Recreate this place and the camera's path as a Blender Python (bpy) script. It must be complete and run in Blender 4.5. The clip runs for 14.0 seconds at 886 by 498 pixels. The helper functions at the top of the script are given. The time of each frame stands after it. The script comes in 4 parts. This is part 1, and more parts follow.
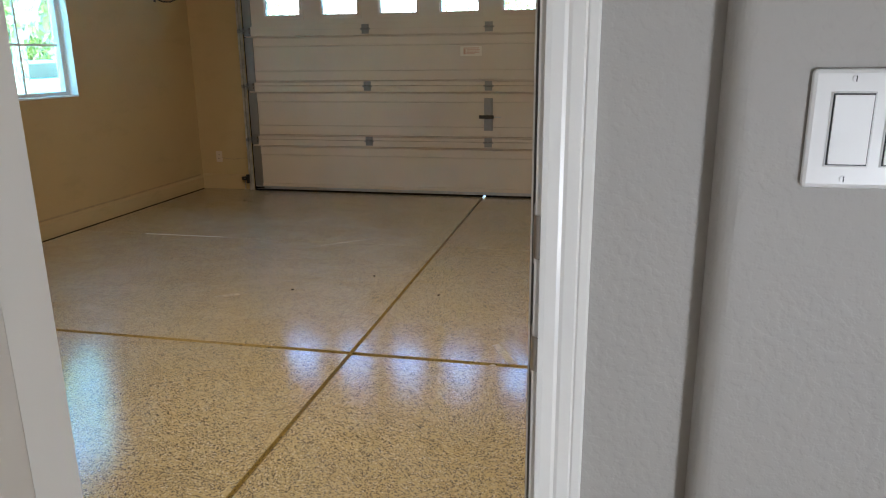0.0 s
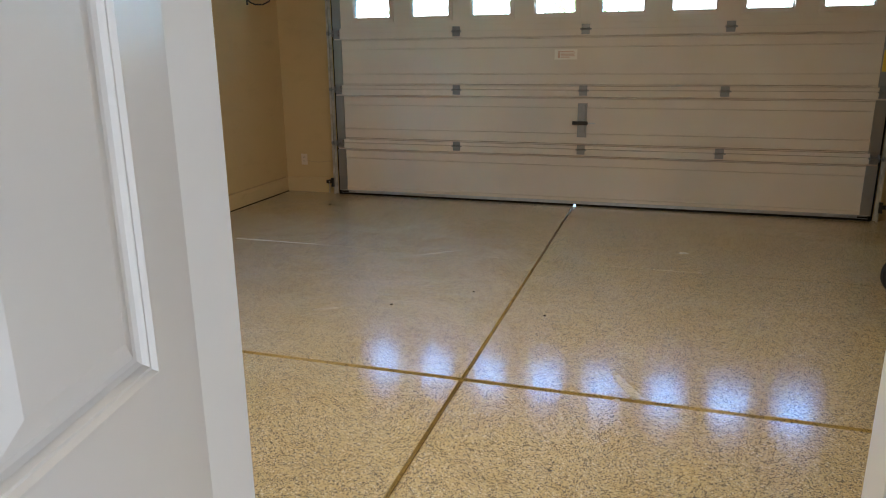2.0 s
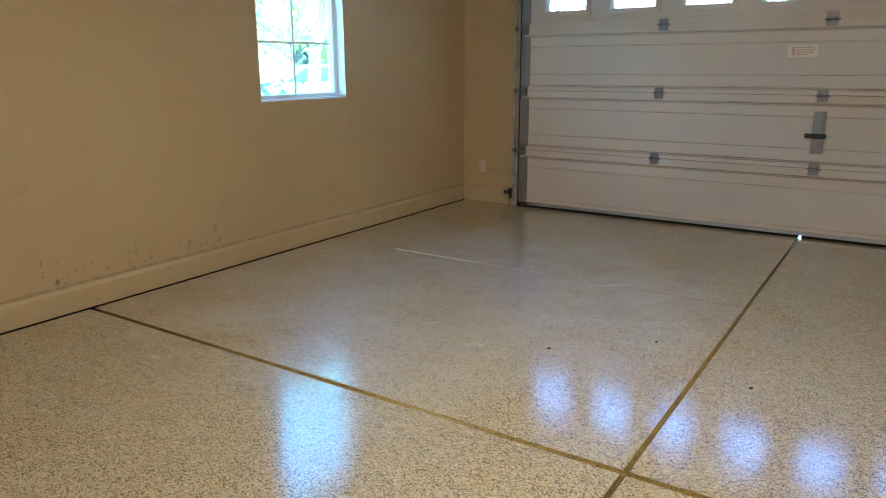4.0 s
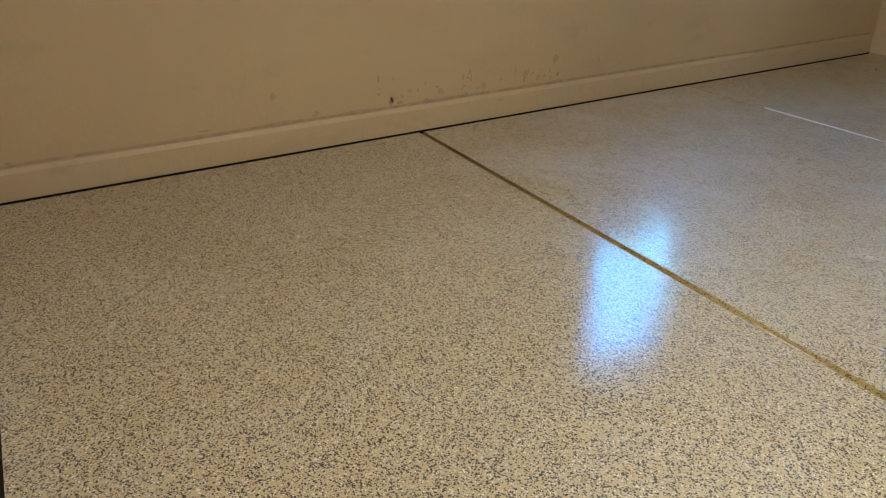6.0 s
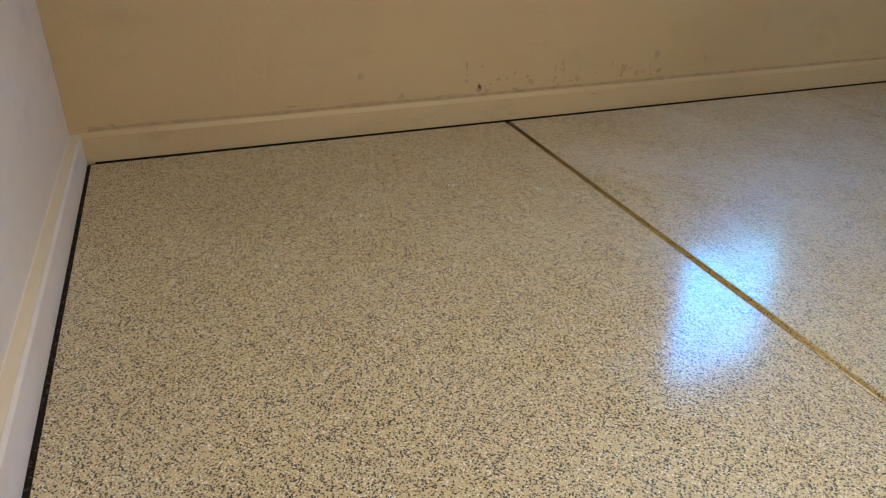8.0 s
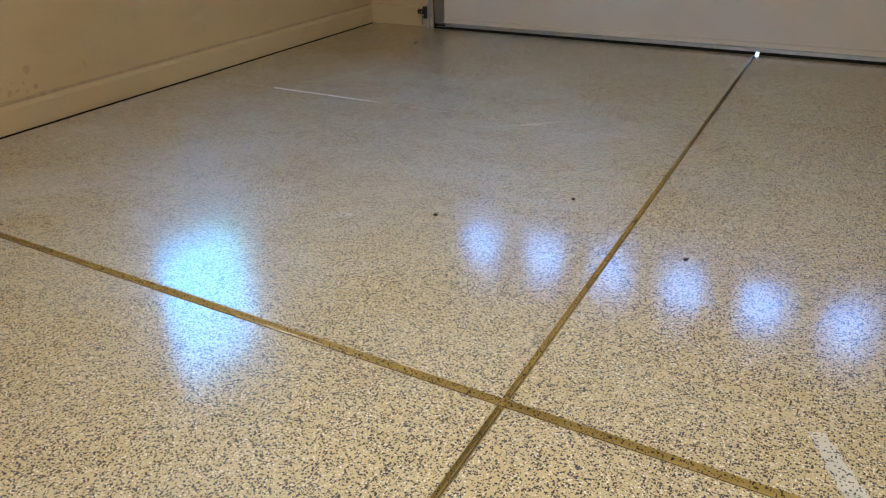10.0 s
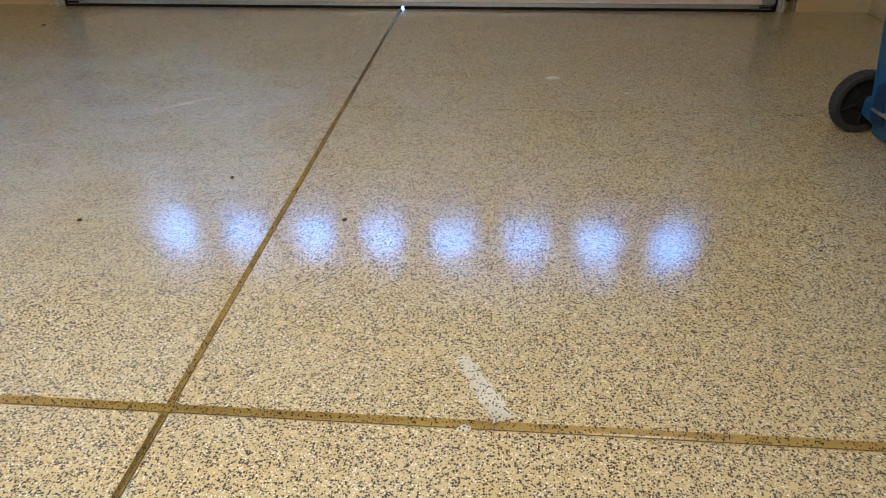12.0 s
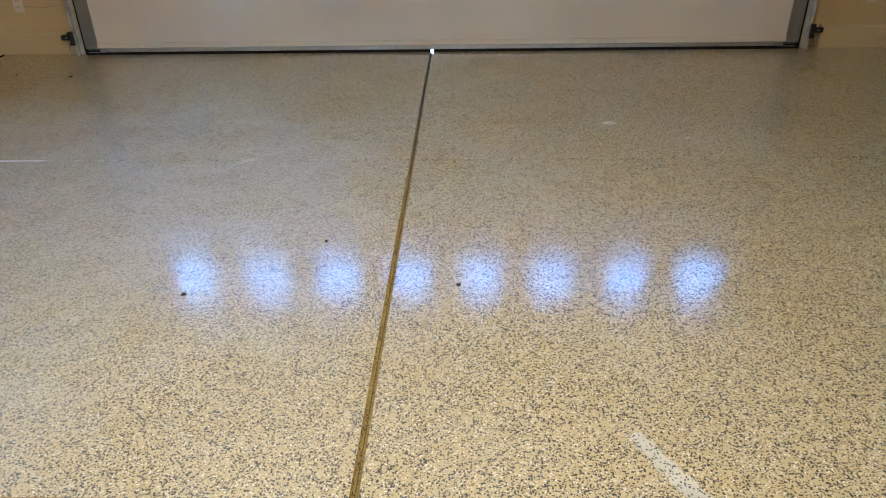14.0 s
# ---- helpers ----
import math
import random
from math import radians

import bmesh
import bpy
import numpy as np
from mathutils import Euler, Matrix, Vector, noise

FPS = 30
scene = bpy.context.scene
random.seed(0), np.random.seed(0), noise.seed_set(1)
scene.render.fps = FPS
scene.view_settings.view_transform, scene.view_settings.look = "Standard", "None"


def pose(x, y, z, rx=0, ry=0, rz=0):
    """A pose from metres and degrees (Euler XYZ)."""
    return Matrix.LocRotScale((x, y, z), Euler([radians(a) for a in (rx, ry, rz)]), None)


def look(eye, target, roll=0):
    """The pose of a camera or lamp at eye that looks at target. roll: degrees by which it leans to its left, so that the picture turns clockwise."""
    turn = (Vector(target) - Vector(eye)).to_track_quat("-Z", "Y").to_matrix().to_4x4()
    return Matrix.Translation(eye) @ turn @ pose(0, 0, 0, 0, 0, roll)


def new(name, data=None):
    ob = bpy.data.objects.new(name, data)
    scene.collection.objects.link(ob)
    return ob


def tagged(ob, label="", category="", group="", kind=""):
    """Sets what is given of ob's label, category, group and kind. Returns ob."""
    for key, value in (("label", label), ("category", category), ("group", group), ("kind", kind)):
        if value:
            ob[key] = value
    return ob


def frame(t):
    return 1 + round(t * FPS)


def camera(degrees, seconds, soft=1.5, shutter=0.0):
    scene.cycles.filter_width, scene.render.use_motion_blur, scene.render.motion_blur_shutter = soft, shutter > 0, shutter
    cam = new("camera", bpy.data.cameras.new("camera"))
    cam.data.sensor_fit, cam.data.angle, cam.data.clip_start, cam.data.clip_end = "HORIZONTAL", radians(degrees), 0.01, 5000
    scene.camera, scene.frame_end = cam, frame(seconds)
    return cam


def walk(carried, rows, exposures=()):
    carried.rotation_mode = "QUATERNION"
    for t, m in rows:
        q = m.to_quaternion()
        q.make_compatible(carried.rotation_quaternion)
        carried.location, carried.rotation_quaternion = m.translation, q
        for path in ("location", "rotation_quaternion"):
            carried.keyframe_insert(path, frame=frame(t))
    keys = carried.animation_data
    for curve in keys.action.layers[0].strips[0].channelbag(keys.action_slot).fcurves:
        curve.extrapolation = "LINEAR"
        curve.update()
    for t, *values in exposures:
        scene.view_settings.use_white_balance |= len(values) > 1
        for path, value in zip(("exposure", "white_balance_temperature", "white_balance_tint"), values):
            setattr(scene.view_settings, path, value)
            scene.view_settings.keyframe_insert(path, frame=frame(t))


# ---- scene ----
cam = camera(63.7, 14.0, soft=1.1)
PATH = [
    (0, (1.083, -2.915, 1.324), (0.669, -1.028, 0.805), -0.6),
    (0.5, (0.945, -2.983, 1.343), (0.493, -1.121, 0.77), -0.3),
    (1, (0.788, -3.023, 1.365), (0.284, -1.18, 0.774), -0.4),
    (1.5, (0.763, -2.958, 1.382), (0.221, -1.12, 0.812), -0.5),
    (2, (0.783, -2.783, 1.383), (0.209, -0.94, 0.858), -0.5),
    (2.2, (0.784, -2.711, 1.382), (0.189, -0.869, 0.88), -0.5),
    (4.3, (0.593, -1.981, 1.252), (-0.574, -0.445, 0.724), 0.0),
    (4.5, (0.557, -1.952, 1.233), (-0.678, -0.485, 0.666), 0.0),
    (5, (0.444, -1.874, 1.214), (-0.932, -0.601, 0.517), -0.1),
    (5.5, (0.319, -1.758, 1.201), (-1.151, -0.694, 0.36), -0.5),
    (6, (0.259, -1.685, 1.167), (-1.299, -0.82, 0.26), -0.4),
    (6.5, (0.25, -1.735, 1.182), (-1.375, -1.032, 0.253), 0.8),
    (7, (0.244, -1.7, 1.189), (-1.433, -1.137, 0.254), 0.6),
    (7.2, (0.246, -1.674, 1.191), (-1.442, -1.144, 0.258), 0.4),
    (9.3, (0.519, -1.195, 1.081), (-0.87, -0.086, 0.163), -2.4),
    (9.5, (0.529, -1.184, 1.092), (-0.704, 0.088, 0.165), -2.3),
    (10, (0.538, -1.198, 1.101), (-0.345, 0.335, 0.167), -1.6),
    (10.2, (0.563, -1.19, 1.094), (-0.22, 0.393, 0.157), -1.9),
    (10.5, (0.586, -1.188, 1.086), (0.023, 0.477, 0.132), -1.6),
    (11, (0.626, -1.107, 1.112), (0.323, 0.607, 0.126), -1.3),
    (11.5, (0.683, -1.107, 1.119), (0.497, 0.607, 0.105), -0.9),
    (12, (0.727, -1.125, 1.128), (0.571, 0.578, 0.091), -0.7),
    (12.5, (0.75, -1.117, 1.122), (0.599, 0.58, 0.074), -0.7),
    (13, (0.662, -1.098, 1.136), (0.522, 0.599, 0.087), -0.7),
    (13.5, (0.435, -1.117, 1.189), (0.312, 0.59, 0.153), -0.9),
    (14, (0.247, -1.056, 1.231), (0.18, 0.684, 0.248), -1.1),
]
walk(cam, [(t, look(eye, target, roll)) for t, eye, target, roll in PATH],
     exposures=[(0, 4.0, 5500, 11), (1, 4.2, 5450, 10), (2.2, 4.35, 5250, 10), (4.3, 4.55, 4800, 10), (5, 4.55, 4750, 10), (7.2, 4.72, 4550, 12),
                (9.3, 4.65, 4700, 9), (11, 4.72, 4750, 10), (12, 4.9, 4800, 8), (14, 5.0, 4700, 8)])

# ---- world and large lights ----
world = bpy.data.worlds.new("sky")
scene.world = world
world.use_nodes = True
wn = world.node_tree
sky = wn.nodes.new("ShaderNodeTexSky")
sky.sky_type = 'NISHITA'
sky.sun_disc = False
sky.sun_elevation = radians(52)
sky.sun_rotation = radians(213)
sky.ozone_density = 2.5
sky.dust_density = 0.0
wn.nodes["Background"].inputs["Strength"].default_value = 0.15
wn.links.new(sky.outputs["Color"], wn.nodes["Background"].inputs["Color"])



def lamp(name, kind, m, energy, color=(1, 1, 1), size=(1, 1), angle=0.5):
    data = bpy.data.lights.new(name, kind)
    data.energy, data.color = energy, color
    if kind == 'AREA':
        data.shape, data.size, data.size_y = 'RECTANGLE', size[0], size[1]
    if kind == 'SUN':
        data.angle = radians(angle)
    ob = new(name, data)
    ob.matrix_world = m
    return ob


# sun from behind the house, over the back wall
lamp("sun", 'SUN', look((4.0, -6.0, 9.0), (0, 0, 0)), 4.4, (1.0, 0.95, 0.87))
# area lamp added in an unseen opening of the hallway's east wall, in place of daylight
lamp("hall_fill_lamp", 'AREA', look((2.43, -4.55, 0.70), (0.6, -2.6, 0.9)), 2.9, (1.0, 0.975, 0.915), (0.5, 0.5))
# warm lamp on the garage ceiling
lamp("garage_lamp", 'AREA', pose(0.08, -0.30, 2.66), 3.1, (1.0, 0.79, 0.53), (0.3, 0.3))

# ---- materials ----


def mat(name, base=(0.5, 0.5, 0.5), rough=0.5, metal=0.0, spec=0.5):
    m = bpy.data.materials.new(name)
    m.use_nodes = True
    b = m.node_tree.nodes["Principled BSDF"]
    b.inputs["Base Color"].default_value = (*base, 1)
    b.inputs["Roughness"].default_value = rough
    b.inputs["Metallic"].default_value = metal
    b.inputs["Specular IOR Level"].default_value = spec
    return m, m.node_tree.nodes, m.node_tree.links, b


def node(nodes, kind, **values):
    n = nodes.new(kind)
    for k, v in values.items():
        n.inputs[k].default_value = v
    return n


def mix_color(nodes, links, fac, a, b, mode='MIX'):
    n = nodes.new("ShaderNodeMix")
    n.data_type, n.blend_type = 'RGBA', mode
    for socket, v in ((0, fac), (6, a), (7, b)):
        if isinstance(v, (int, float)):
            n.inputs[socket].default_value = v
        elif isinstance(v, tuple):
            n.inputs[socket].default_value = (*v, 1)
        else:
            links.new(v, n.inputs[socket])
    return n.outputs[2]


def ramp(nodes, links, fac, stops, interp='LINEAR'):
    r = nodes.new("ShaderNodeValToRGB")
    r.color_ramp.interpolation = interp
    el = r.color_ramp.elements
    while len(el) < len(stops):
        el.new(0.5)
    for e, (p, c) in zip(el, stops):
        e.position = p
        e.color = (*c, 1) if isinstance(c, tuple) else (c, c, c, 1)
    links.new(fac, r.inputs[0])
    return r.outputs[0]


def where(nodes):
    return nodes.new("ShaderNodeNewGeometry").outputs["Position"]


def noise_of(nodes, links, scale, detail=4.0, rough=0.55, vec=None):
    n = node(nodes, "ShaderNodeTexNoise", Scale=scale, Detail=detail, Roughness=rough)
    links.new(vec if vec else where(nodes), n.inputs["Vector"])
    return n.outputs["Fac"]


def bump_of(nodes, links, height, strength, dist, target, under=None):
    b = node(nodes, "ShaderNodeBump", Strength=strength, Distance=dist)
    links.new(height, b.inputs["Height"])
    if under:
        links.new(under, b.inputs["Normal"])
    links.new(b.outputs["Normal"], target.inputs["Normal"])
    return b.outputs["Normal"]


def painted(name, base, rough, vary=0.12, grain=220.0, relief=0.0006, strength=0.4, large=0.9, spec=0.5):
    """Paint on drywall, wood or metal: slight tone drift, fine relief, uneven gloss."""
    m, n, l, b = mat(name, base, rough, 0, spec)
    big = noise_of(n, l, large, 3)
    fine = noise_of(n, l, grain, 3)
    dark = tuple(c * (1 - vary) for c in base)
    light = tuple(min(1, c * (1 + vary * 0.6)) for c in base)
    c1 = ramp(n, l, big, [(0.3, dark), (0.7, light)])
    l.new(c1, b.inputs["Base Color"])
    bump_of(n, l, fine, strength, relief, b)
    l.new(ramp(n, l, noise_of(n, l, large * 5, 4), [(0.3, rough * 0.85), (0.7, min(1, rough * 1.12))]), b.inputs["Roughness"])
    return m


def texture_wall(name, base, rough, knock=55.0, strength=0.5, dist=0.0016, dirt=0.0):
    """Orange-peel drywall; with dirt, grime smears that thicken near the floor's splash line."""
    m, n, l, b = mat(name, base, rough)
    p = where(n)
    blob = noise_of(n, l, knock, 2.5, 0.5, p)
    flat = ramp(n, l, blob, [(0.42, 0.0), (0.56, 0.8), (0.7, 1.0)])
    fine = noise_of(n, l, knock * 5, 2, 0.5, p)
    h = mix_color(n, l, 0.25, flat, fine)
    bump_of(n, l, h, strength, dist, b)
    dark = tuple(c * 0.93 for c in base)
    col = ramp(n, l, noise_of(n, l, 0.8, 4, 0.6, p), [(0.3, dark), (0.7, base)])
    if dirt:
        sm = node(n, "ShaderNodeMapping")
        sm.inputs["Scale"].default_value = (1, 1, 2.2)
        l.new(p, sm.inputs["Vector"])
        smear = ramp(n, l, noise_of(n, l, 3.2, 5, 0.62, sm.outputs["Vector"]), [(0.55, 0.0), (0.75, 1.0)])
        mul = n.new("ShaderNodeMath")
        mul.operation = 'MULTIPLY'
        mul.inputs[1].default_value = dirt
        l.new(smear, mul.inputs[0])
        col = mix_color(n, l, mul.outputs[0], col, tuple(c * 0.55 for c in base))
    l.new(col, b.inputs["Base Color"])
    return m


def metal_mat(name, base, rough, grain=40.0):
    m, n, l, b = mat(name, base, rough, 1.0)
    v = noise_of(n, l, grain, 4)
    l.new(ramp(n, l, v, [(0.3, tuple(c * 0.8 for c in base)), (0.7, base)]), b.inputs["Base Color"])
    l.new(ramp(n, l, v, [(0.3, rough * 0.8), (0.7, min(1, rough * 1.25))]), b.inputs["Roughness"])
    return m


def epoxy_floor():
    """Tan epoxy strewn with black and white chips under a glossy top coat."""
    m, n, l, b = mat("epoxy_floor", (0.42, 0.34, 0.22), 0.2)
    p = where(n)
    warp = node(n, "ShaderNodeTexNoise", Scale=210.0, Detail=1.0)
    l.new(p, warp.inputs["Vector"])
    push = n.new("ShaderNodeVectorMath")
    push.operation = 'MULTIPLY_ADD'
    l.new(warp.outputs["Color"], push.inputs[0])
    push.inputs[1].default_value = (0.004, 0.004, 0.0)
    l.new(p, push.inputs[2])
    flat = n.new("ShaderNodeVectorMath")
    flat.operation = 'MULTIPLY'
    l.new(push.outputs[0], flat.inputs[0])
    flat.inputs[1].default_value = (1, 1, 0)

    def chips(scale, offset, small):
        mp = node(n, "ShaderNodeMapping", Location=(offset, offset * 0.7, 0))
        l.new(flat.outputs[0], mp.inputs["Vector"])
        v = node(n, "ShaderNodeTexVoronoi", Scale=scale, Randomness=1.0)
        l.new(mp.outputs[0], v.inputs["Vector"])
        sep = n.new("ShaderNodeSeparateColor")
        l.new(v.outputs["Color"], sep.inputs[0])
        near = ramp(n, l, v.outputs["Distance"], [(small - 0.02, 1.0), (small + 0.02, 0.0)])
        return sep.outputs[0], near

    mott = ramp(n, l, noise_of(n, l, 380, 2, 0.5, p), [(0.35, (0.45, 0.348, 0.158)), (0.65, (0.60, 0.475, 0.235))])
    col = mix_color(n, l, 0.35, mott, ramp(n, l, noise_of(n, l, 1.3, 4, 0.6, p), [(0.3, (0.46, 0.365, 0.178)), (0.7, (0.57, 0.455, 0.235))]))
    clump = noise_of(n, l, 26, 3, 0.6, p)

    def lay(col, scale, offset, small, lo, colour, bunch=0.35):
        """Chips of one colour, strewn a little thicker in places."""
        pick, near = chips(scale, offset, small)
        lift = n.new("ShaderNodeMath")
        lift.operation = 'MULTIPLY_ADD'
        lift.inputs[1].default_value = bunch
        lift.inputs[2].default_value = -lo - bunch * 0.5
        l.new(clump, lift.inputs[0])
        more = n.new("ShaderNodeMath")
        l.new(pick, more.inputs[0])
        l.new(lift.outputs[0], more.inputs[1])
        sel = ramp(n, l, more.outputs[0], [(0.0, 0.0), (0.012, 1.0)])
        mul = n.new("ShaderNodeMath")
        mul.operation = 'MULTIPLY'
        l.new(sel, mul.inputs[0])
        l.new(near, mul.inputs[1])
        return mix_color(n, l, mul.outputs[0], col, colour)

    col = lay(col, 250, 3.1, 0.50, 0.81, (0.82, 0.77, 0.64))
    col = lay(col, 280, 9.7, 0.48, 0.80, (0.17, 0.11, 0.04))
    col = lay(col, 180, 21.3, 0.50, 0.66, (0.013, 0.008, 0.004), 0.5)
    col = lay(col, 245, 37.9, 0.48, 0.76, (0.013, 0.008, 0.004), 0.5)
    # dried wash marks: a hazy film wiped in sweeps over part of the floor, tinted bluish to paint in window sheen
    turn = node(n, "ShaderNodeMapping", Rotation=(0, 0, 0.55), Scale=(1.0, 2.2, 1.0))
    bend = node(n, "ShaderNodeTexNoise", Scale=1.1, Detail=1.0)
    l.new(p, bend.inputs["Vector"])
    sway = n.new("ShaderNodeVectorMath")
    sway.operation = 'MULTIPLY_ADD'
    l.new(bend.outputs["Color"], sway.inputs[0])
    sway.inputs[1].default_value = (0.7, 0.7, 0.0)
    l.new(p, sway.inputs[2])
    l.new(sway.outputs[0], turn.inputs["Vector"])
    sweep = noise_of(n, l, 3.0, 7, 0.66, turn.outputs[0])
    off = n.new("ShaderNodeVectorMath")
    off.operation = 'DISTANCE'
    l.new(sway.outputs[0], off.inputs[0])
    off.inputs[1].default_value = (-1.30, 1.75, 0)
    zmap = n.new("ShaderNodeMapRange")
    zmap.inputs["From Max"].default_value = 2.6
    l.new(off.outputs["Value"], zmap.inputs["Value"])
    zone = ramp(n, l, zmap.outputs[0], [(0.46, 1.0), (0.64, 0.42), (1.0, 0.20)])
    film_sheen = ramp(n, l, sweep, [(0.32, 0.55), (0.68, 1.0)])
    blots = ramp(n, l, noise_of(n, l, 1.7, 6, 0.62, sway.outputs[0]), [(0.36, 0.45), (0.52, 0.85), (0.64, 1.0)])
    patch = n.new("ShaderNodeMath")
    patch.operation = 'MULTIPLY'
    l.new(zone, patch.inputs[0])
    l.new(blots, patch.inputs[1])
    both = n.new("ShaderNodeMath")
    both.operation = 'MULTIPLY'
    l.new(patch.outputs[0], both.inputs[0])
    l.new(film_sheen, both.inputs[1])
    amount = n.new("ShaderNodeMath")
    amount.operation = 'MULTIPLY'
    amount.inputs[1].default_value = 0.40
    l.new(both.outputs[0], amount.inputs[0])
    # the bluish white also puts the windows' hazy sheen into the colour
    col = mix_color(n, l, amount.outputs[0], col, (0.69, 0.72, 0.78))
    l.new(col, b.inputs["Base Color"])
    r0 = ramp(n, l, noise_of(n, l, 2.4, 5, 0.6, p), [(0.3, 0.11), (0.7, 0.155)])
    r1 = mix_color(n, l, both.outputs[0], r0, (0.165, 0.165, 0.165))
    l.new(r1, b.inputs["Coat Roughness"])
    b.inputs["Coat Weight"].default_value = 1.0
    b.inputs["Coat IOR"].default_value = 1.6
    b.inputs["Roughness"].default_value = 0.50
    l.new(ramp(n, l, both.outputs[0], [(0.0, 0.06), (0.3, 0.35), (1.0, 1.0)]), b.inputs["Specular IOR Level"])
    b.inputs["IOR"].default_value = 1.7
    peel = noise_of(n, l, 120, 3, 0.55, p)
    nb = bump_of(n, l, peel, 0.13, 0.0010, b)
    bump_of(n, l, noise_of(n, l, 300, 2, 0.5, p), 0.14, 0.0005, b, nb)
    l.new(b.inputs["Normal"].links[0].from_socket, b.inputs["Coat Normal"])
    return m


def speckled(name, base, spot, rough, scale=140.0, amount=0.87):
    m, n, l, b = mat(name, base, rough)
    p = where(n)
    v = node(n, "ShaderNodeTexVoronoi", Scale=scale)
    l.new(p, v.inputs["Vector"])
    sep = n.new("ShaderNodeSeparateColor")
    l.new(v.outputs["Color"], sep.inputs[0])
    s = ramp(n, l, sep.outputs[0], [(amount - 0.01, 0.0), (amount + 0.01, 1.0)])
    tone = ramp(n, l, noise_of(n, l, 9, 4), [(0.3, tuple(c * 0.7 for c in base)), (0.7, base)])
    l.new(mix_color(n, l, s, tone, spot), b.inputs["Base Color"])
    bump_of(n, l, noise_of(n, l, 60, 3), 0.3, 0.002, b)
    return m


def enamel(name, base, rough):
    """Smooth sprayed enamel with faint vertical brush grain."""
    m, n, l, b = mat(name, base, rough)
    st = node(n, "ShaderNodeMapping", Scale=(1.0, 1.0, 0.12))
    l.new(where(n), st.inputs["Vector"])
    g = noise_of(n, l, 170, 3, 0.5, st.outputs[0])
    bump_of(n, l, g, 0.04, 0.0004, b)
    return m


M_FLOOR = epoxy_floor()
M_JOINT = speckled("joint_coating", (0.38, 0.27, 0.072), (0.02, 0.012, 0.006), 0.34, 330.0, 0.84)
M_GAP = speckled("expansion_gap", (0.02, 0.015, 0.011), (0.05, 0.04, 0.03), 1.0)
M_GAP.node_tree.nodes["Principled BSDF"].inputs["Specular IOR Level"].default_value = 0.1
M_TAN = texture_wall("tan_wall_paint", (0.57, 0.42, 0.195), 0.62, 38, 0.35, 0.0014, 0.22)
M_CURB = texture_wall("painted_concrete_curb", (0.58, 0.435, 0.215), 0.6, 24, 0.4, 0.002, 0.35)
M_OFFWHITE = texture_wall("off_white_wall_paint", (0.80, 0.71, 0.61), 0.6, 38, 0.3, 0.0014, 0.28)
M_CEIL = texture_wall("ceiling_paint", (0.66, 0.62, 0.54), 0.8)
M_CEILG = texture_wall("tan_ceiling_paint", (0.58, 0.45, 0.25), 0.8)
M_HALL = texture_wall("grey_hall_paint", (0.42, 0.40, 0.365), 0.55, 105, 0.32, 0.0016)
M_TRIM = painted("white_trim_paint", (0.85, 0.835, 0.79), 0.32, 0.05, 160, 0.0005, 0.25)
M_LEAF = enamel("white_door_enamel", (0.76, 0.74, 0.70), 0.32)
M_GDOOR = painted("garage_door_enamel", (0.705, 0.605, 0.49), 0.45, 0.10, 150, 0.0006, 0.3, 0.7)
M_GALV = metal_mat("galvanised_steel", (0.60, 0.61, 0.62), 0.42)
M_TRACK = painted("dusty_galvanised_track", (0.47, 0.44, 0.37), 0.55, 0.35, 60, 0.0005, 0.3, 14)
M_STILE = metal_mat("weathered_zinc", (0.40, 0.39, 0.36), 0.58)
M_ZINCD = metal_mat("dull_zinc", (0.33, 0.33, 0.32), 0.5)
M_CHROME = metal_mat("satin_nickel", (0.72, 0.70, 0.67), 0.18, 12)
M_STRIP = painted("grey_weatherstrip", (0.06, 0.055, 0.05), 0.6, 0.2)
M_LEDGE = texture_wall("worn_cream_paint", (0.68, 0.58, 0.41), 0.6, 38, 0.3, 0.0014, 0.3)
M_STRIKE = metal_mat("tarnished_nickel", (0.42, 0.40, 0.37), 0.3, 12)
M_JOINTD = speckled("joint_dark_brown", (0.10, 0.072, 0.03), (0.03, 0.02, 0.012), 0.9, 240.0, 0.8)
M_BLACK = painted("black_plastic", (0.016, 0.016, 0.017), 0.42, 0.3)
M_RUBBER = painted("black_rubber", (0.010, 0.010, 0.010), 0.8, 0.3, spec=0.2)
M_WHITEP = painted("white_plastic", (0.80, 0.79, 0.77), 0.3, 0.03, 90, 0.0002, 0.1)
M_VINYL = painted("white_window_vinyl", (0.82, 0.82, 0.80), 0.35, 0.04)
M_BLUE = painted("blue_bin_plastic", (0.016, 0.066, 0.135), 0.5, 0.2, 260, 0.0008, 0.4)
M_BLUED = painted("recess_shade_blue", (0.008, 0.022, 0.05), 0.6, 0.2)
M_TYRE = painted("grey_black_tyre", (0.026, 0.025, 0.025), 0.8, 0.3, 180, 0.001, 0.5, spec=0.3)
M_ZINC = metal_mat("zinc_axle", (0.75, 0.74, 0.70), 0.35)
M_LABEL = painted("cream_paper_label", (0.80, 0.73, 0.62), 0.6, 0.06)
M_RED = painted("faded_red_print", (0.62, 0.40, 0.28), 0.6, 0.1)
M_YELLOW = painted("yellow_label", (0.72, 0.50, 0.03), 0.5, 0.08)
M_SCUFF = speckled("bare_white_scuff", (0.64, 0.59, 0.47), (0.06, 0.055, 0.05), 0.5, 260.0, 0.84)
M_FAINT = speckled("faint_rubbed_epoxy", (0.56, 0.51, 0.42), (0.05, 0.05, 0.045), 0.35, 230.0, 0.86)
M_PALE = painted("pale_seam_glint", (0.86, 0.86, 0.86), 0.25, 0.05)
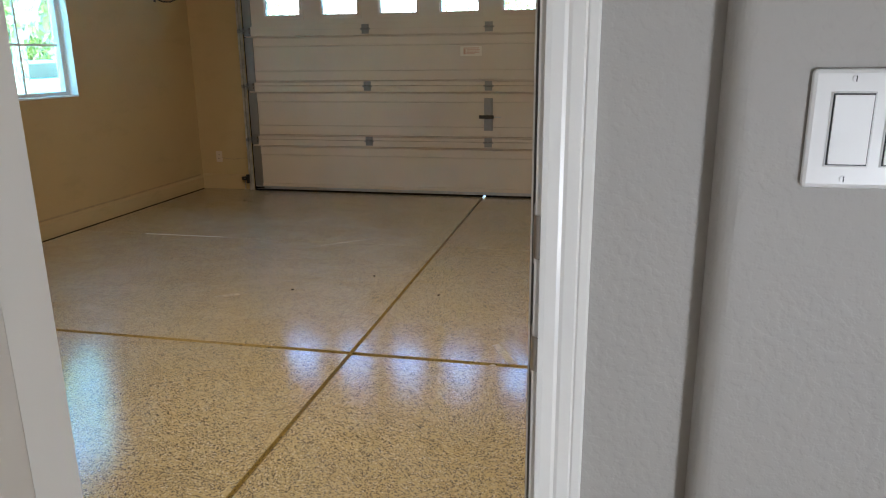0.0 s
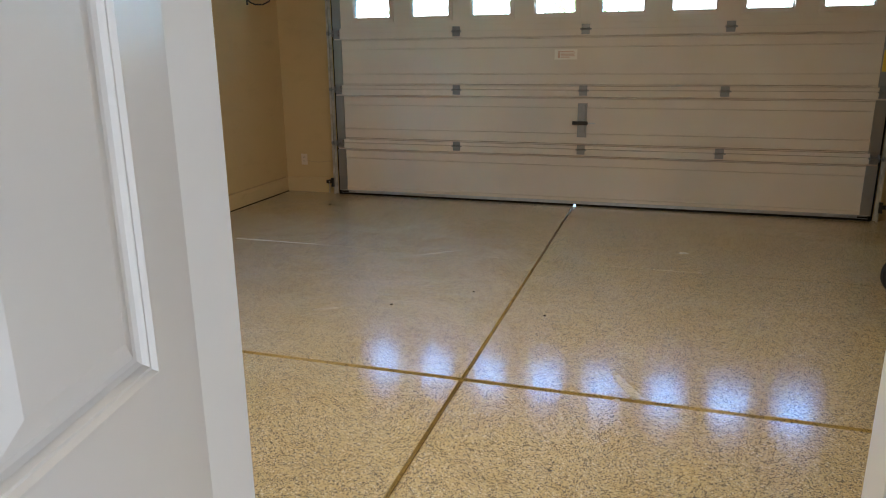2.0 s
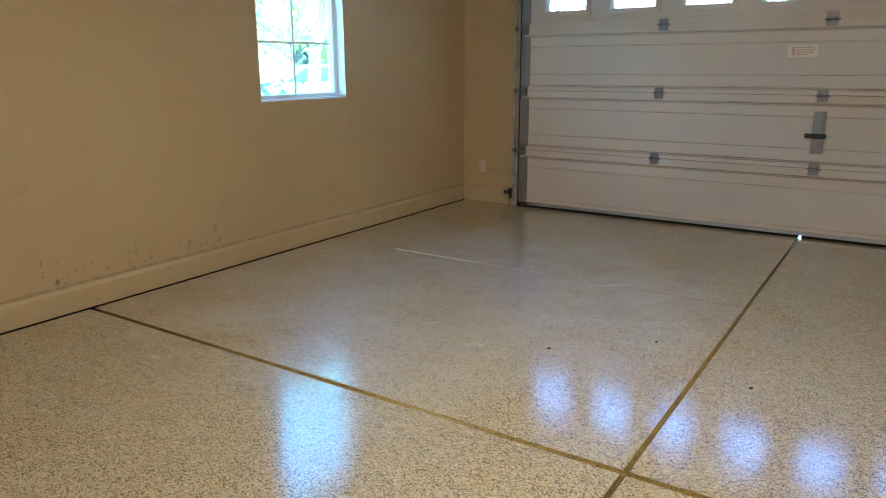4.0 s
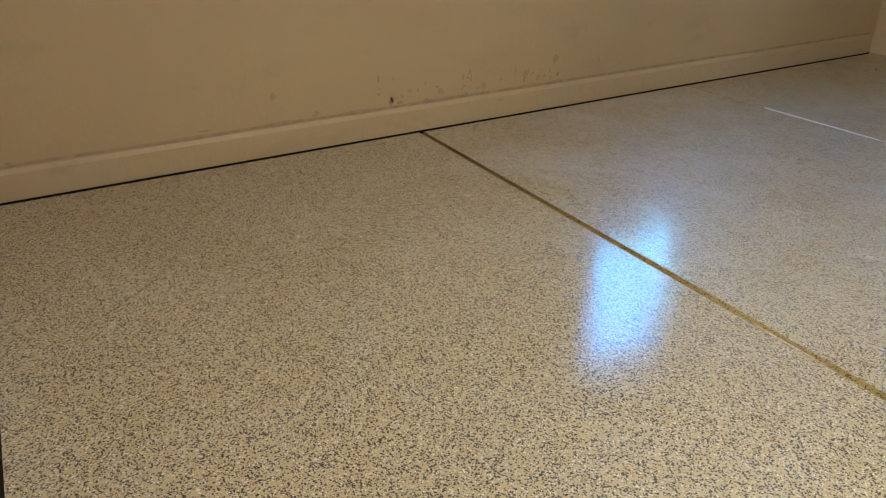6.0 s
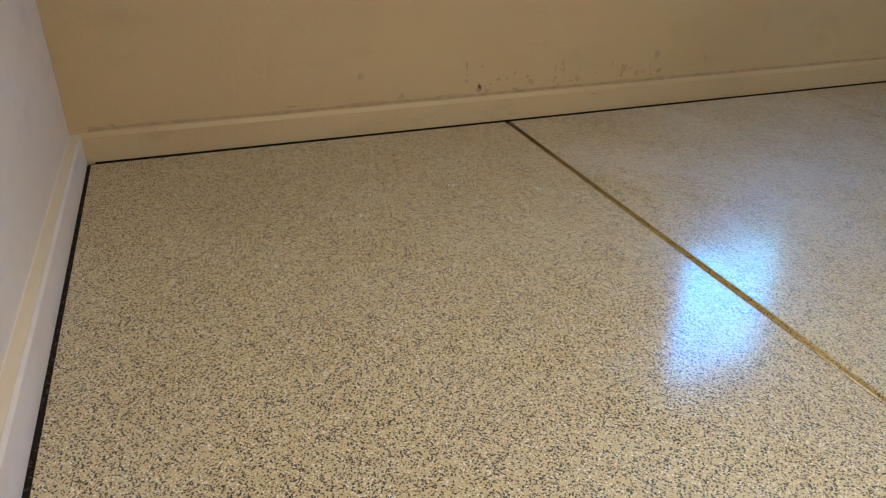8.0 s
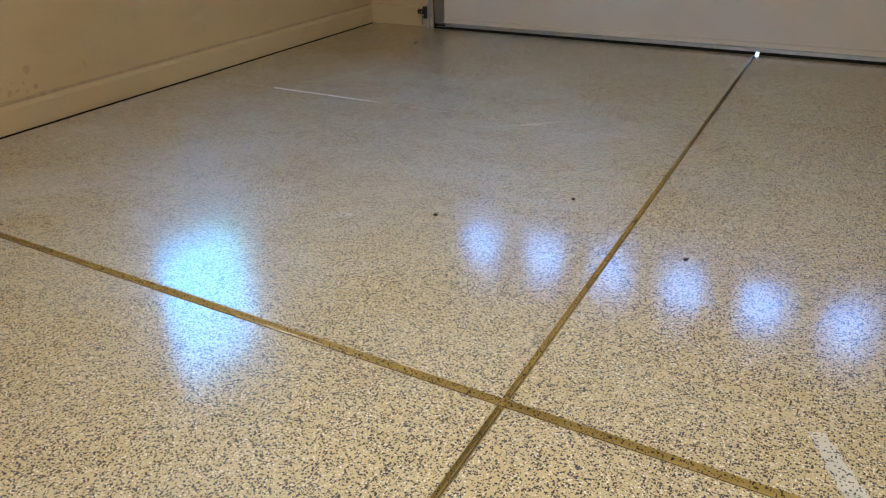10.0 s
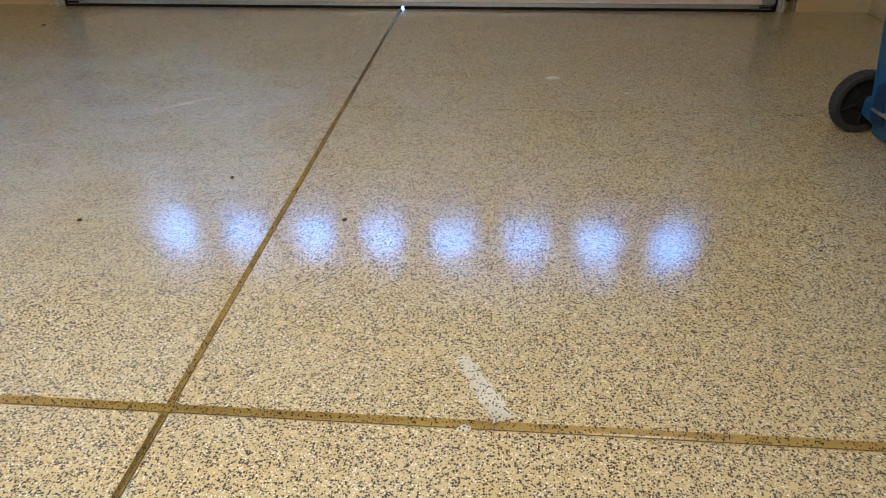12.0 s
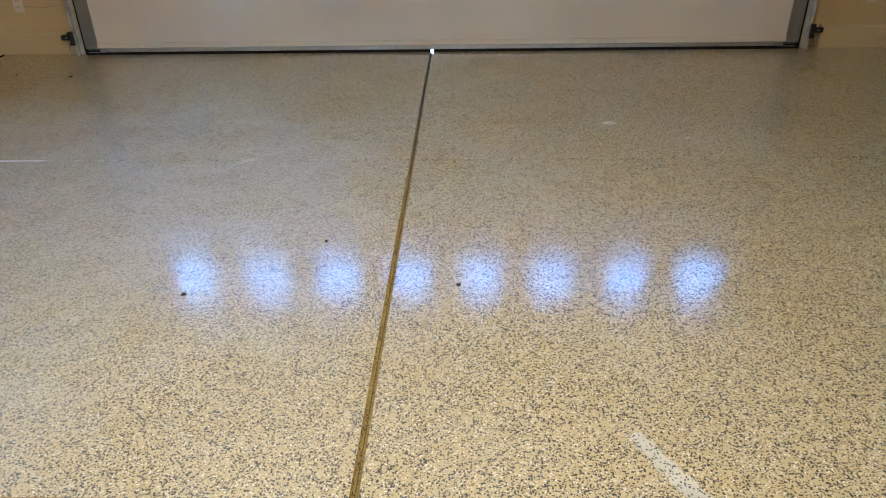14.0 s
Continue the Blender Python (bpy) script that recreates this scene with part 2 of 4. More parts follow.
M_DEBRIS = painted("dry_brown_debris", (0.035, 0.025, 0.018), 0.8, 0.3)
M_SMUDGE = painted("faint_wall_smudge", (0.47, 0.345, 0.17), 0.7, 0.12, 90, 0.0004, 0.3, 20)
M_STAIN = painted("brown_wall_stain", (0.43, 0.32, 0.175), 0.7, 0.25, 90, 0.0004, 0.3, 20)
M_DRIVE = speckled("concrete_drive", (0.42, 0.40, 0.37), (0.3, 0.28, 0.26), 0.85)
M_ROAD = speckled("asphalt", (0.055, 0.055, 0.058), (0.11, 0.11, 0.11), 0.9)
M_GRASS = painted("pale_gravel", (0.42, 0.36, 0.28), 0.9, 0.25, 60, 0.02, 0.6, 3)


def leaf_mat():
    """Thin leaves that let part of the sunlight through."""
    m = painted("tree_leaves", (0.15, 0.17, 0.045), 0.6, 0.35, 30, 0.001, 0.2, 2)
    n, l = m.node_tree.nodes, m.node_tree.links
    glow = node(n, "ShaderNodeBsdfTranslucent", Color=(0.46, 0.48, 0.14, 1))
    mix = node(n, "ShaderNodeMixShader", Fac=0.5)
    l.new(n["Principled BSDF"].outputs[0], mix.inputs[1])
    l.new(glow.outputs[0], mix.inputs[2])
    l.new(mix.outputs[0], n["Material Output"].inputs[0])
    return m


M_LEAVES = leaf_mat()
M_BARK = painted("pale_bark", (0.42, 0.36, 0.28), 0.85, 0.3, 40, 0.004, 0.6, 6)
M_STUCCO = painted("stucco", (0.55, 0.47, 0.38), 0.9, 0.1, 80, 0.003, 0.5)
M_ROOF = painted("roof_tile", (0.22, 0.14, 0.10), 0.85, 0.2)
M_CARP = painted("blue_car_paint", (0.16, 0.34, 0.46), 0.25, 0.05)
M_WOODF = painted("hall_floor_board", (0.30, 0.21, 0.13), 0.4, 0.25, 30, 0.0006, 0.3, 4)


def glass_mat(name, tint):
    m, n, l, b = mat(name, tint, 0.0)
    b.inputs["Transmission Weight"].default_value = 1.0
    b.inputs["IOR"].default_value = 1.45
    return m


M_GLASS = glass_mat("window_glass", (0.72, 0.93, 1.0))
M_COATED = glass_mat("heat_shielding_glass", (0.52, 0.90, 0.81))


def frosted_mat():
    m, n, l, b = mat("tinted_glass", (0.03, 0.035, 0.04), 0.08)
    return m


M_DARKGLASS = frosted_mat()

# ---- mesh helpers ----


def add_box(bm, x0, x1, y0, y1, z0, z1, bevel=0.0, seg=1):
    vs = [bm.verts.new((x, y, z)) for x in (x0, x1) for y in (y0, y1) for z in (z0, z1)]
    idx = [(0, 1, 3, 2), (4, 6, 7, 5), (0, 4, 5, 1), (2, 3, 7, 6), (0, 2, 6, 4), (1, 5, 7, 3)]
    fs = [bm.faces.new([vs[i] for i in f]) for f in idx]
    if bevel:
        es = list({e for f in fs for e in f.edges})
        bmesh.ops.bevel(bm, geom=es, offset=bevel, segments=seg, affect='EDGES', profile=0.5)
    return bm


def box_bm(*a, **k):
    return add_box(bmesh.new(), *a, **k)


def add_cyl(bm, a, b, r, seg=20, r2=None):
    a, b = Vector(a), Vector(b)
    d = b - a
    m = Matrix.Translation((a + b) / 2) @ d.to_track_quat('Z', 'Y').to_matrix().to_4x4()
    bmesh.ops.create_cone(bm, cap_ends=True, cap_tris=False, segments=seg, radius1=r, radius2=r if r2 is None else r2, depth=d.length, matrix=m)
    return bm


def add_tube(bm, pts, r, seg=10):
    """A round tube along a line of points."""
    pts = [Vector(p) for p in pts]
    rings = []
    for i, p in enumerate(pts):
        d = (pts[min(i + 1, len(pts) - 1)] - pts[max(i - 1, 0)]).normalized()
        q = d.to_track_quat('Z', 'Y')
        rings.append([bm.verts.new(p + q @ Vector((r * math.cos(6.28319 * k / seg), r * math.sin(6.28319 * k / seg), 0))) for k in range(seg)])
    for a, b in zip(rings, rings[1:]):
        for k in range(seg):
            bm.faces.new((a[k], a[(k + 1) % seg], b[(k + 1) % seg], b[k]))
    bm.faces.new(rings[0][::-1])
    bm.faces.new(rings[-1])
    return bm


def extrude_x(bm, prof, x0, x1):
    """A closed (y, z) outline drawn out along x."""
    a = [bm.verts.new((x0, y, z)) for y, z in prof]
    b = [bm.verts.new((x1, y, z)) for y, z in prof]
    n = len(prof)
    for i in range(n):
        bm.faces.new((a[i], a[(i + 1) % n], b[(i + 1) % n], b[i]))
    bm.faces.new(a[::-1])
    bm.faces.new(b)
    return bm


def prism(bm, pts, z0, z1):
    """A flat (x, y) outline given height."""
    a = [bm.verts.new((x, y, z0)) for x, y in pts]
    b = [bm.verts.new((x, y, z1)) for x, y in pts]
    n = len(pts)
    for i in range(n):
        bm.faces.new((a[i], a[(i + 1) % n], b[(i + 1) % n], b[i]))
    bm.faces.new(a[::-1])
    bm.faces.new(b)
    return bm


def mesh_of(name, bm, material, smooth=False):
    bmesh.ops.recalc_face_normals(bm, faces=bm.faces)
    me = bpy.data.meshes.new(name)
    bm.to_mesh(me)
    bm.free()
    me.materials.append(material)
    if smooth:
        me.polygons.foreach_set("use_smooth", [True] * len(me.polygons))
    return me


def part(name, bm, material, parent=None, label="", smooth=False):
    ob = new(name, mesh_of(name, bm, material, smooth))
    if parent:
        ob.parent = parent
    if label:
        ob["label"] = label
    return ob


def thing(name, m, label, category, group="", kind=""):
    ob = new(name)
    ob.matrix_world = m
    ob.empty_display_size = 0.1
    return tagged(ob, label, category, group, kind)


# ---- the plan ----
XL, XR = -3.042, 3.10          # side walls of the garage
YF = 3.945                    # inside of the front wall
DX0, DX1, DY = -2.405, 2.478, 3.885   # garage door, inner face
CEIL = 2.75
HF = 0.05                     # hall floor above the garage floor
OX0, OX1 = 0.253, 1.020       # doorway between hall and garage
YH = -2.165                   # hall side of the back wall


def back_y(x):
    """Garage side of the back wall, which runs a little out of square."""
    return -2.078 + 0.027 * (x - XL)


# ---- floor ----
floor = tagged(part("floor", box_bm(XL - 0.15, XR + 0.15, -2.12, YF, -0.16, -0.020), M_GAP),
               "tan epoxy garage floor with black and white chips", "floor", kind="structure")
JX, JY = 0.0102, 0.0148
slabs = []
ya = [(-9, -JY), (JY, 1.9445), (1.9515, YF + 0.004)]
for xa, xb in ((XL + 0.040, -JX), (JX, XR - 0.036)):
    for y0, y1 in ya:
        bm = bmesh.new()
        p0, p1 = (back_y(xa) + 0.062, back_y(xb) + 0.062) if y0 < -5 else (y0, y0)
        prism(bm, [(xa, p0), (xb, p1), (xb, y1), (xa, y1)], -0.03, 0.0)
        top = [e for e in bm.edges if all(v.co.z > -0.001 for v in e.verts)]
        bmesh.ops.bevel(bm, geom=top, offset=0.002, segments=2, affect='EDGES', profile=0.6)
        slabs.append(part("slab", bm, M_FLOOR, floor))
bm = bmesh.new()
add_box(bm, XL - 0.01, XL + 0.0395, -2.06, YF, -0.024, -0.016)
add_box(bm, XL + 0.0145, XL + 0.018, -2.0, YF - 0.024, -0.0155, 0.0015)
part("expansion_gap", bm, M_GAP, floor, "dark dirty gap along the wall")
bm = bmesh.new()
prism(bm, [(XL + 0.036, back_y(XL) + 0.01), (OX0, back_y(OX0) + 0.01), (OX0, back_y(OX0) + 0.0615), (XL + 0.036, back_y(XL) + 0.0615)], -0.02, -0.004)
part("expansion_gap", bm, M_GAP, floor, "dark dirty gap along the wall")



def groove(w, depth, length):
    """A tooled joint along x: rounded lips sinking to a narrow bottom."""
    half = [(1.0, -0.0010), (0.90, -0.0016), (0.78, -0.0036), (0.60, -depth * 0.60), (0.38, -depth * 0.86), (0.15, -depth)]
    prof = [(w * u, z) for u, z in half] + [(-w * u, z) for u, z in half[::-1]]
    return extrude_x(bmesh.new(), prof + [(-w, -0.0195), (w, -0.0195)], 0, length)


for x0, x1 in ((XL + 0.040, -0.001), (0.0, XR - 0.036)):
    g = part("control_joint", groove(JY, 0.0125, x1 - x0), M_JOINT, floor, "ochre coated tooled joint", True)
    g.matrix_world = pose(x0, 0, 0)
for y0, y1 in ((-2.0, -JY - 0.0005), (JY + 0.0005, 3.845)):
    g = part("control_joint", groove(JX, 0.0125, y1 - y0), M_JOINT, floor, "ochre coated tooled joint", True)
    g.matrix_world = pose(0, y0, 0, 0, 0, 90)
    # dark strip along the groove's bottom: dirt, with the groove's shade painted in
    part("joint_dark_brown", box_bm(-0.0014, 0.0014, y0, y1, -0.0180, -0.0120), M_JOINTD, floor, "dark strip for dirt and painted shade at the joint's bottom")
part("joint_dark_brown", box_bm(XL + 0.04, XR - 0.036, -0.0012, 0.0012, -0.0180, -0.0122), M_JOINTD, floor, "dark strip for dirt and painted shade at the joint's bottom")
# plug added to stop daylight streaming along the groove under the door
part("light_leak_plug", box_bm(-JX, JX, 3.845, YF + 0.003, -0.018, -0.003), M_JOINT, floor, "brown plug added under the garage door to block light along the joint")
for x0, x1 in ((XL + 0.040, -JX), (JX, XR - 0.036)):
    part("seam_filler", box_bm(x0, x1, 1.944, 1.952, -0.018, -0.0035), M_JOINTD, floor, "brown filled floor seam")

# ---- walls ----
WT = 0.16
bm = bmesh.new()
WY0, WY1, WZ0, WZ1 = 1.352, 2.215, 1.048, 2.20
add_box(bm, XL - WT, XL, -2.3, WY0, -0.1, CEIL)
add_box(bm, XL - WT, XL, WY1, YF + WT, -0.1, CEIL)
add_box(bm, XL - WT, XL, WY0, WY1, -0.1, WZ0)
add_box(bm, XL - WT, XL, WY0, WY1, WZ1, CEIL)
wall_w = tagged(part("wall_west", bm, M_TAN), "tan painted garage wall with scuffs near its base", "wall", kind="structure")
tagged(part("wall_east", box_bm(XR, XR + WT, -2.3, YF + WT, -0.1, CEIL), M_TAN), "tan painted garage side wall", "wall", kind="structure")
bm = bmesh.new()
add_box(bm, XL, -2.37, YF, YF + WT, -0.1, CEIL)
add_box(bm, 2.44, XR, YF, YF + WT, -0.1, CEIL)
add_box(bm, -2.37, 2.44, YF, YF + WT, 2.09, CEIL)
tagged(part("wall_north", bm, M_TAN), "tan painted wall around the garage door", "wall", kind="structure")
# back wall, garage leaf
bm = bmesh.new()
prism(bm, [(XL, back_y(XL)), (OX0 - 0.022, back_y(OX0)), (OX0 - 0.022, YH + 0.02), (XL, YH + 0.02)], -0.1, CEIL)
prism(bm, [(OX1 + 0.022, back_y(OX1)), (XR, back_y(XR)), (XR, YH + 0.02), (OX1 + 0.022, YH + 0.02)], -0.1, CEIL)
prism(bm, [(OX0 - 0.022, back_y(OX0)), (OX1 + 0.022, back_y(OX1)), (OX1 + 0.022, YH + 0.02), (OX0 - 0.022, YH + 0.02)], 2.12, CEIL)
tagged(part("wall_south", bm, M_OFFWHITE), "off-white painted garage back wall", "wall", kind="structure")
# back wall, hall leaf, with the rounded jog beside the doorway
JOG = 1.196
bm = bmesh.new()
add_box(bm, -1.4, OX0 - 0.022, YH, YH + 0.02, 0, 2.5)
add_box(bm, OX1 + 0.022, 2.4, YH, YH + 0.02, 0, 2.5)
add_box(bm, OX0 - 0.022, OX1 + 0.022, YH, YH + 0.02, 2.12, 2.5)
tagged(part("wall_hall", bm, M_HALL), "light grey orange-peel textured hall wall", "wall", kind="structure")
bm = bmesh.new()
R = 0.022
arc = [(JOG + R - R * math.cos(a), YH - 0.040 + R - R * math.sin(a)) for a in [i * math.pi / 16 for i in range(9)]]
prism(bm, [(JOG, YH)] + arc + [(2.4, YH - 0.040), (2.4, YH)], 0, 2.5)
tagged(part("wall_hall_jog", bm, M_HALL, smooth=False), "grey textured wall with a rounded bullnose corner", "wall", kind="structure")
bm = bmesh.new()
add_box(bm, -1.55, -1.4, -5.0, YH + 0.02, 0, 2.5)
tagged(part("wall_hall_west", bm, M_HALL), "light grey hall wall", "wall", kind="structure")
# the opening is out of view, added to hold the hall's area lamp
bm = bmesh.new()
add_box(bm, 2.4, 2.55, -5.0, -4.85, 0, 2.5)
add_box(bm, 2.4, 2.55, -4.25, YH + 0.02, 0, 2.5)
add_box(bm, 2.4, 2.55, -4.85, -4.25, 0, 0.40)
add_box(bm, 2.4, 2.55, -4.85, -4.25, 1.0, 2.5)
tagged(part("wall_hall_east", bm, M_HALL), "light grey hall wall with an unseen opening added for the fill lamp", "wall", kind="structure")
tagged(part("wall_hall_south", box_bm(-1.55, 2.55, -5.15, -5.0, 0, 2.5), M_HALL), "light grey hall wall", "wall", kind="structure")
tagged(part("floor_hall", box_bm(-1.55, 2.55, -5.15, YH + 0.02, -0.15, HF), M_WOODF), "brown hall floor", "floor", kind="structure")
tagged(part("ceiling_hall", box_bm(-1.55, 2.55, -5.15, YH + 0.02, 2.5, 2.65), M_CEIL), "white hall ceiling", "ceiling", kind="structure")
tagged(part("ceiling", box_bm(XL - WT, XR + WT, -2.3, YF + WT, CEIL, CEIL + 0.15), M_CEILG), "plain tan painted garage ceiling", "ceiling", kind="structure")

# concrete curb at the foot of the walls
def curb_profile(h, out):
    return [(0, 0.0), (out, 0.0), (out - 0.002, h - 0.016), (out - 0.010, h - 0.003), (0, h + 0.004)]


bm = bmesh.new()
extrude_x(bm, [(-o, z) for o, z in curb_profile(0.135, 0.014)], 0, YF + 2.06)
bmesh.ops.rotate(bm, verts=bm.verts, cent=(0, 0, 0), matrix=Matrix.Rotation(radians(90), 3, 'Z'))
bmesh.ops.translate(bm, verts=bm.verts, vec=(XL, -2.06, -0.004))
tagged(part("baseboard", bm, M_CURB), "tan painted concrete curb along the wall foot", "curb", kind="structure")
bm = bmesh.new()
extrude_x(bm, [(YF - o, z) for o, z in curb_profile(0.15, 0.022)], XL + 0.012, -2.50)
tagged(part("baseboard", bm, M_CURB), "tan painted concrete curb beside the garage door", "curb", kind="structure")
bm = bmesh.new()
extrude_x(bm, [(YF - o, z) for o, z in curb_profile(0.15, 0.05)], 2.62, XR)
tagged(part("baseboard", bm, M_CURB), "tan painted concrete curb beside the garage door", "curb", kind="structure")
bm = bmesh.new()
L = math.hypot(OX0 - 0.03 - XL, back_y(OX0) - back_y(XL))
extrude_x(bm, [(o, z) for o, z in curb_profile(0.135, 0.045)], 0.012, L)
bmesh.ops.rotate(bm, verts=bm.verts, cent=(0, 0, 0), matrix=Matrix.Rotation(math.atan(0.027), 3, 'Z'))
bmesh.ops.translate(bm, verts=bm.verts, vec=(XL, back_y(XL), -0.004))
back_curb = tagged(part("baseboard", bm, M_OFFWHITE), "off-white concrete curb with a tan ledge along the back wall", "curb", kind="structure")
bm = box_bm(0.013, L, 0.001, 0.037, 0.1285, 0.1345, bevel=0.002)
bmesh.ops.rotate(bm, verts=bm.verts, cent=(0, 0, 0), matrix=Matrix.Rotation(math.atan(0.027), 3, 'Z'))
bmesh.ops.translate(bm, verts=bm.verts, vec=(XL, back_y(XL), 0.0))
part("ledge", bm, M_LEDGE, back_curb, "worn tan ledge")
tagged(part("baseboard", box_bm(XR - 0.014, XR, -1.9, YF - 0.05, -0.004, 0.135, bevel=0.003), M_CURB), "tan painted concrete curb along the side wall", "curb", kind="structure")

# ---- doorway between hall and garage ----
door_frame = thing("door_1", pose(0, 0, 0), "white painted door frame with brass-lipped strike plates", "door frame", kind="structure")
JT = 0.02
GY = -2.016                   # garage edge of the jambs
for x0, x1, side in ((OX0 - JT, OX0, 1), (OX1, OX1 + JT, -1)):
    part("jamb", box_bm(x0, x1, YH - 0.004, GY, 0.02, 2.12, bevel=0.002), M_TRIM, door_frame)
    s0, s1 = (x1, x1 + 0.012) if side > 0 else (x0 - 0.012, x0)
    part("door_stop", box_bm(s0, s1, GY - (0.100 if side > 0 else 0.070), GY - 0.004, 0.02, 2.10, bevel=0.002), M_TRIM, door_frame)
    if side < 0:
        part("weatherstrip", box_bm(x0 - 0.009, x0 - 0.001, GY - 0.079, GY - 0.0705, 0.02, 2.10, bevel=0.002), M_STRIP, door_frame, "dark rubber weatherstrip")
part("head_jamb", box_bm(OX0 - JT, OX1 + JT, YH - 0.004, GY, 2.121, 2.14), M_TRIM, door_frame)
part("threshold", extrude_x(bmesh.new(), [(-2.17, 0.0), (-2.17, 0.056), (-2.13, 0.062), (-2.05, 0.05), (-2.0, 0.03), (-2.0, 0.0)], OX0, OX1), M_GALV, door_frame, "dull metal threshold")


def casing(bm, x_in, x_out, z0, z1):
    """Moulded casing: stepped flat with a bead at its outer edge."""
    d = 1 if x_out > x_in else -1
    w = abs(x_out - x_in)
    prof = [(0, 0), (0, 0.010), (0.006, 0.013), (0.018, 0.013), (0.022, 0.0105), (0.026, 0.015), (w * 0.72, 0.016), (w * 0.76, 0.013), (w * 0.80, 0.018), (w * 0.95, 0.018), (w, 0.014), (w, 0)]
    pts = [(x_in + d * u, YH - 0.008 * (h > 0) - h * 0.45) for u, h in prof]
    prism(bm, pts, z0, z1)


bm = bmesh.new()
casing(bm, OX1 + 0.007, OX1 + 0.060, HF, 2.19)
part("casing", bm, M_TRIM, door_frame)
bm = bmesh.new()
casing(bm, OX0 - 0.007, OX0 - 0.072, HF, 2.19)
part("casing", bm, M_TRIM, door_frame)
part("head_casing", box_bm(OX0 - 0.072, OX1 + 0.060, YH - 0.018, YH, 2.125, 2.19, bevel=0.003), M_TRIM, door_frame)
for z, h in ((1.003, 0.057), (1.137, 0.066)):
    bm = bmesh.new()
    add_box(bm, OX1 - 0.0022, OX1, -2.160, -2.128, z - h / 2, z + h / 2, bevel=0.0008)
    n = 8
    lip = [(-2.160 - 0.016 * math.sin(i / n * 1.5708), OX1 - 0.0022 + 0.012 * (1 - math.cos(i / n * 1.5708))) for i in range(n + 1)]
    for (ya_, xa_), (yb_, xb_) in zip(lip, lip[1:]):
        vs = [bm.verts.new(c) for c in ((xa_, ya_, z - h * 0.36), (xb_, yb_, z - h * 0.36), (xb_, yb_, z + h * 0.36), (xa_, ya_, z + h * 0.36))]
        bm.faces.new(vs)
        vs = [bm.verts.new(c) for c in ((xa_ + 0.0018, ya_, z - h * 0.36), (xb_ + 0.0018, yb_, z - h * 0.36), (xb_ + 0.0018, yb_, z + h * 0.36), (xa_ + 0.0018, ya_, z + h * 0.36))]
        bm.faces.new(vs)
    plate = part("strike_plate", bm, M_STRIKE, door_frame, "scratched satin metal strike plate")
    part("bolt_hole", box_bm(OX1 - 0.0028, OX1 - 0.0021, -2.152, -2.136, z - 0.013, z + 0.013), M_BLACK, plate)


# ---- the door leaf ----
def panel_mesh(x0, x1, z0, z1, y, d):
    """A moulded raised panel: nested rectangles stepping in, then rising to a flat field. d: outward direction along y."""
    prof = [(0.0, 0.0), (0.005, 0.0005), (0.010, -0.004), (0.014, -0.0035), (0.019, -0.0085), (0.025, -0.0105), (0.031, -0.0105), (0.056, -0.0015), (0.058, -0.0008)]
    bm = bmesh.new()
    loops = []
    for inset, h in prof:
        yy = y + d * h
        loops.append([bm.verts.new(c) for c in ((x0 + inset, yy, z0 + inset), (x1 - inset, yy, z0 + inset), (x1 - inset, yy, z1 - inset), (x0 + inset, yy, z1 - inset))])
    for a, b in zip(loops, loops[1:]):
        for k in range(4):
            bm.faces.new((a[k], a[(k + 1) % 4], b[(k + 1) % 4], b[k]))
    bm.faces.new(loops[-1])
    return bm


LW, LT = 0.763, 0.035
leaf_turn = 12.0
door_leaf = thing("hall_door", pose(OX0 + 0.019, -2.122, 0) @ pose(0, 0, 0, 0, 0, -90 + leaf_turn),
                  "white six-panel hinged door standing open into the hall", "door")
px = [(0.089, 0.353), (0.453, 0.690)]
pz = [(0.30, 0.885), (1.060, 1.62), (1.74, 1.98)]
bm = bmesh.new()
xs = [0, px[0][0], px[0][1], px[1][0], px[1][1], LW]
zs = [0.068, pz[0][0], pz[0][1], pz[1][0], pz[1][1], pz[2][0], pz[2][1], 2.108]
for y in (0.0, -LT):
    for i in range(5):
        for j in range(7):
            if not (i in (1, 3) and j in (1, 3, 5)):
                bm.faces.new([bm.verts.new((x, y, z)) for x, z in ((xs[i], zs[j]), (xs[i + 1], zs[j]), (xs[i + 1], zs[j + 1]), (xs[i], zs[j + 1]))])
for a, b in (((0, zs[0]), (LW, zs[0])), ((LW, zs[0]), (LW, zs[7])), ((LW, zs[7]), (0, zs[7])), ((0, zs[7]), (0, zs[0]))):
    bm.faces.new([bm.verts.new(c) for c in ((a[0], 0, a[1]), (b[0], 0, b[1]), (b[0], -LT, b[1]), (a[0], -LT, a[1]))])
bmesh.ops.remove_doubles(bm, verts=bm.verts, dist=0.0001)
leaf = part("leaf", bm, M_LEAF, door_leaf)
for a, b in px:
    for c, d in pz:
        part("panel", panel_mesh(a, b, c, d, 0.0, 1), M_LEAF, door_leaf)
        part("panel", panel_mesh(a, b, c, d, -LT, -1), M_LEAF, door_leaf)
for z in (0.30, 1.09, 1.88):
    hb = bmesh.new()
    add_cyl(hb, (-0.006, -LT - 0.004, z - 0.045), (-0.006, -LT - 0.004, z + 0.045), 0.006, 12)
    part("hinge", hb, M_CHROME, door_leaf, "satin metal butt hinge")


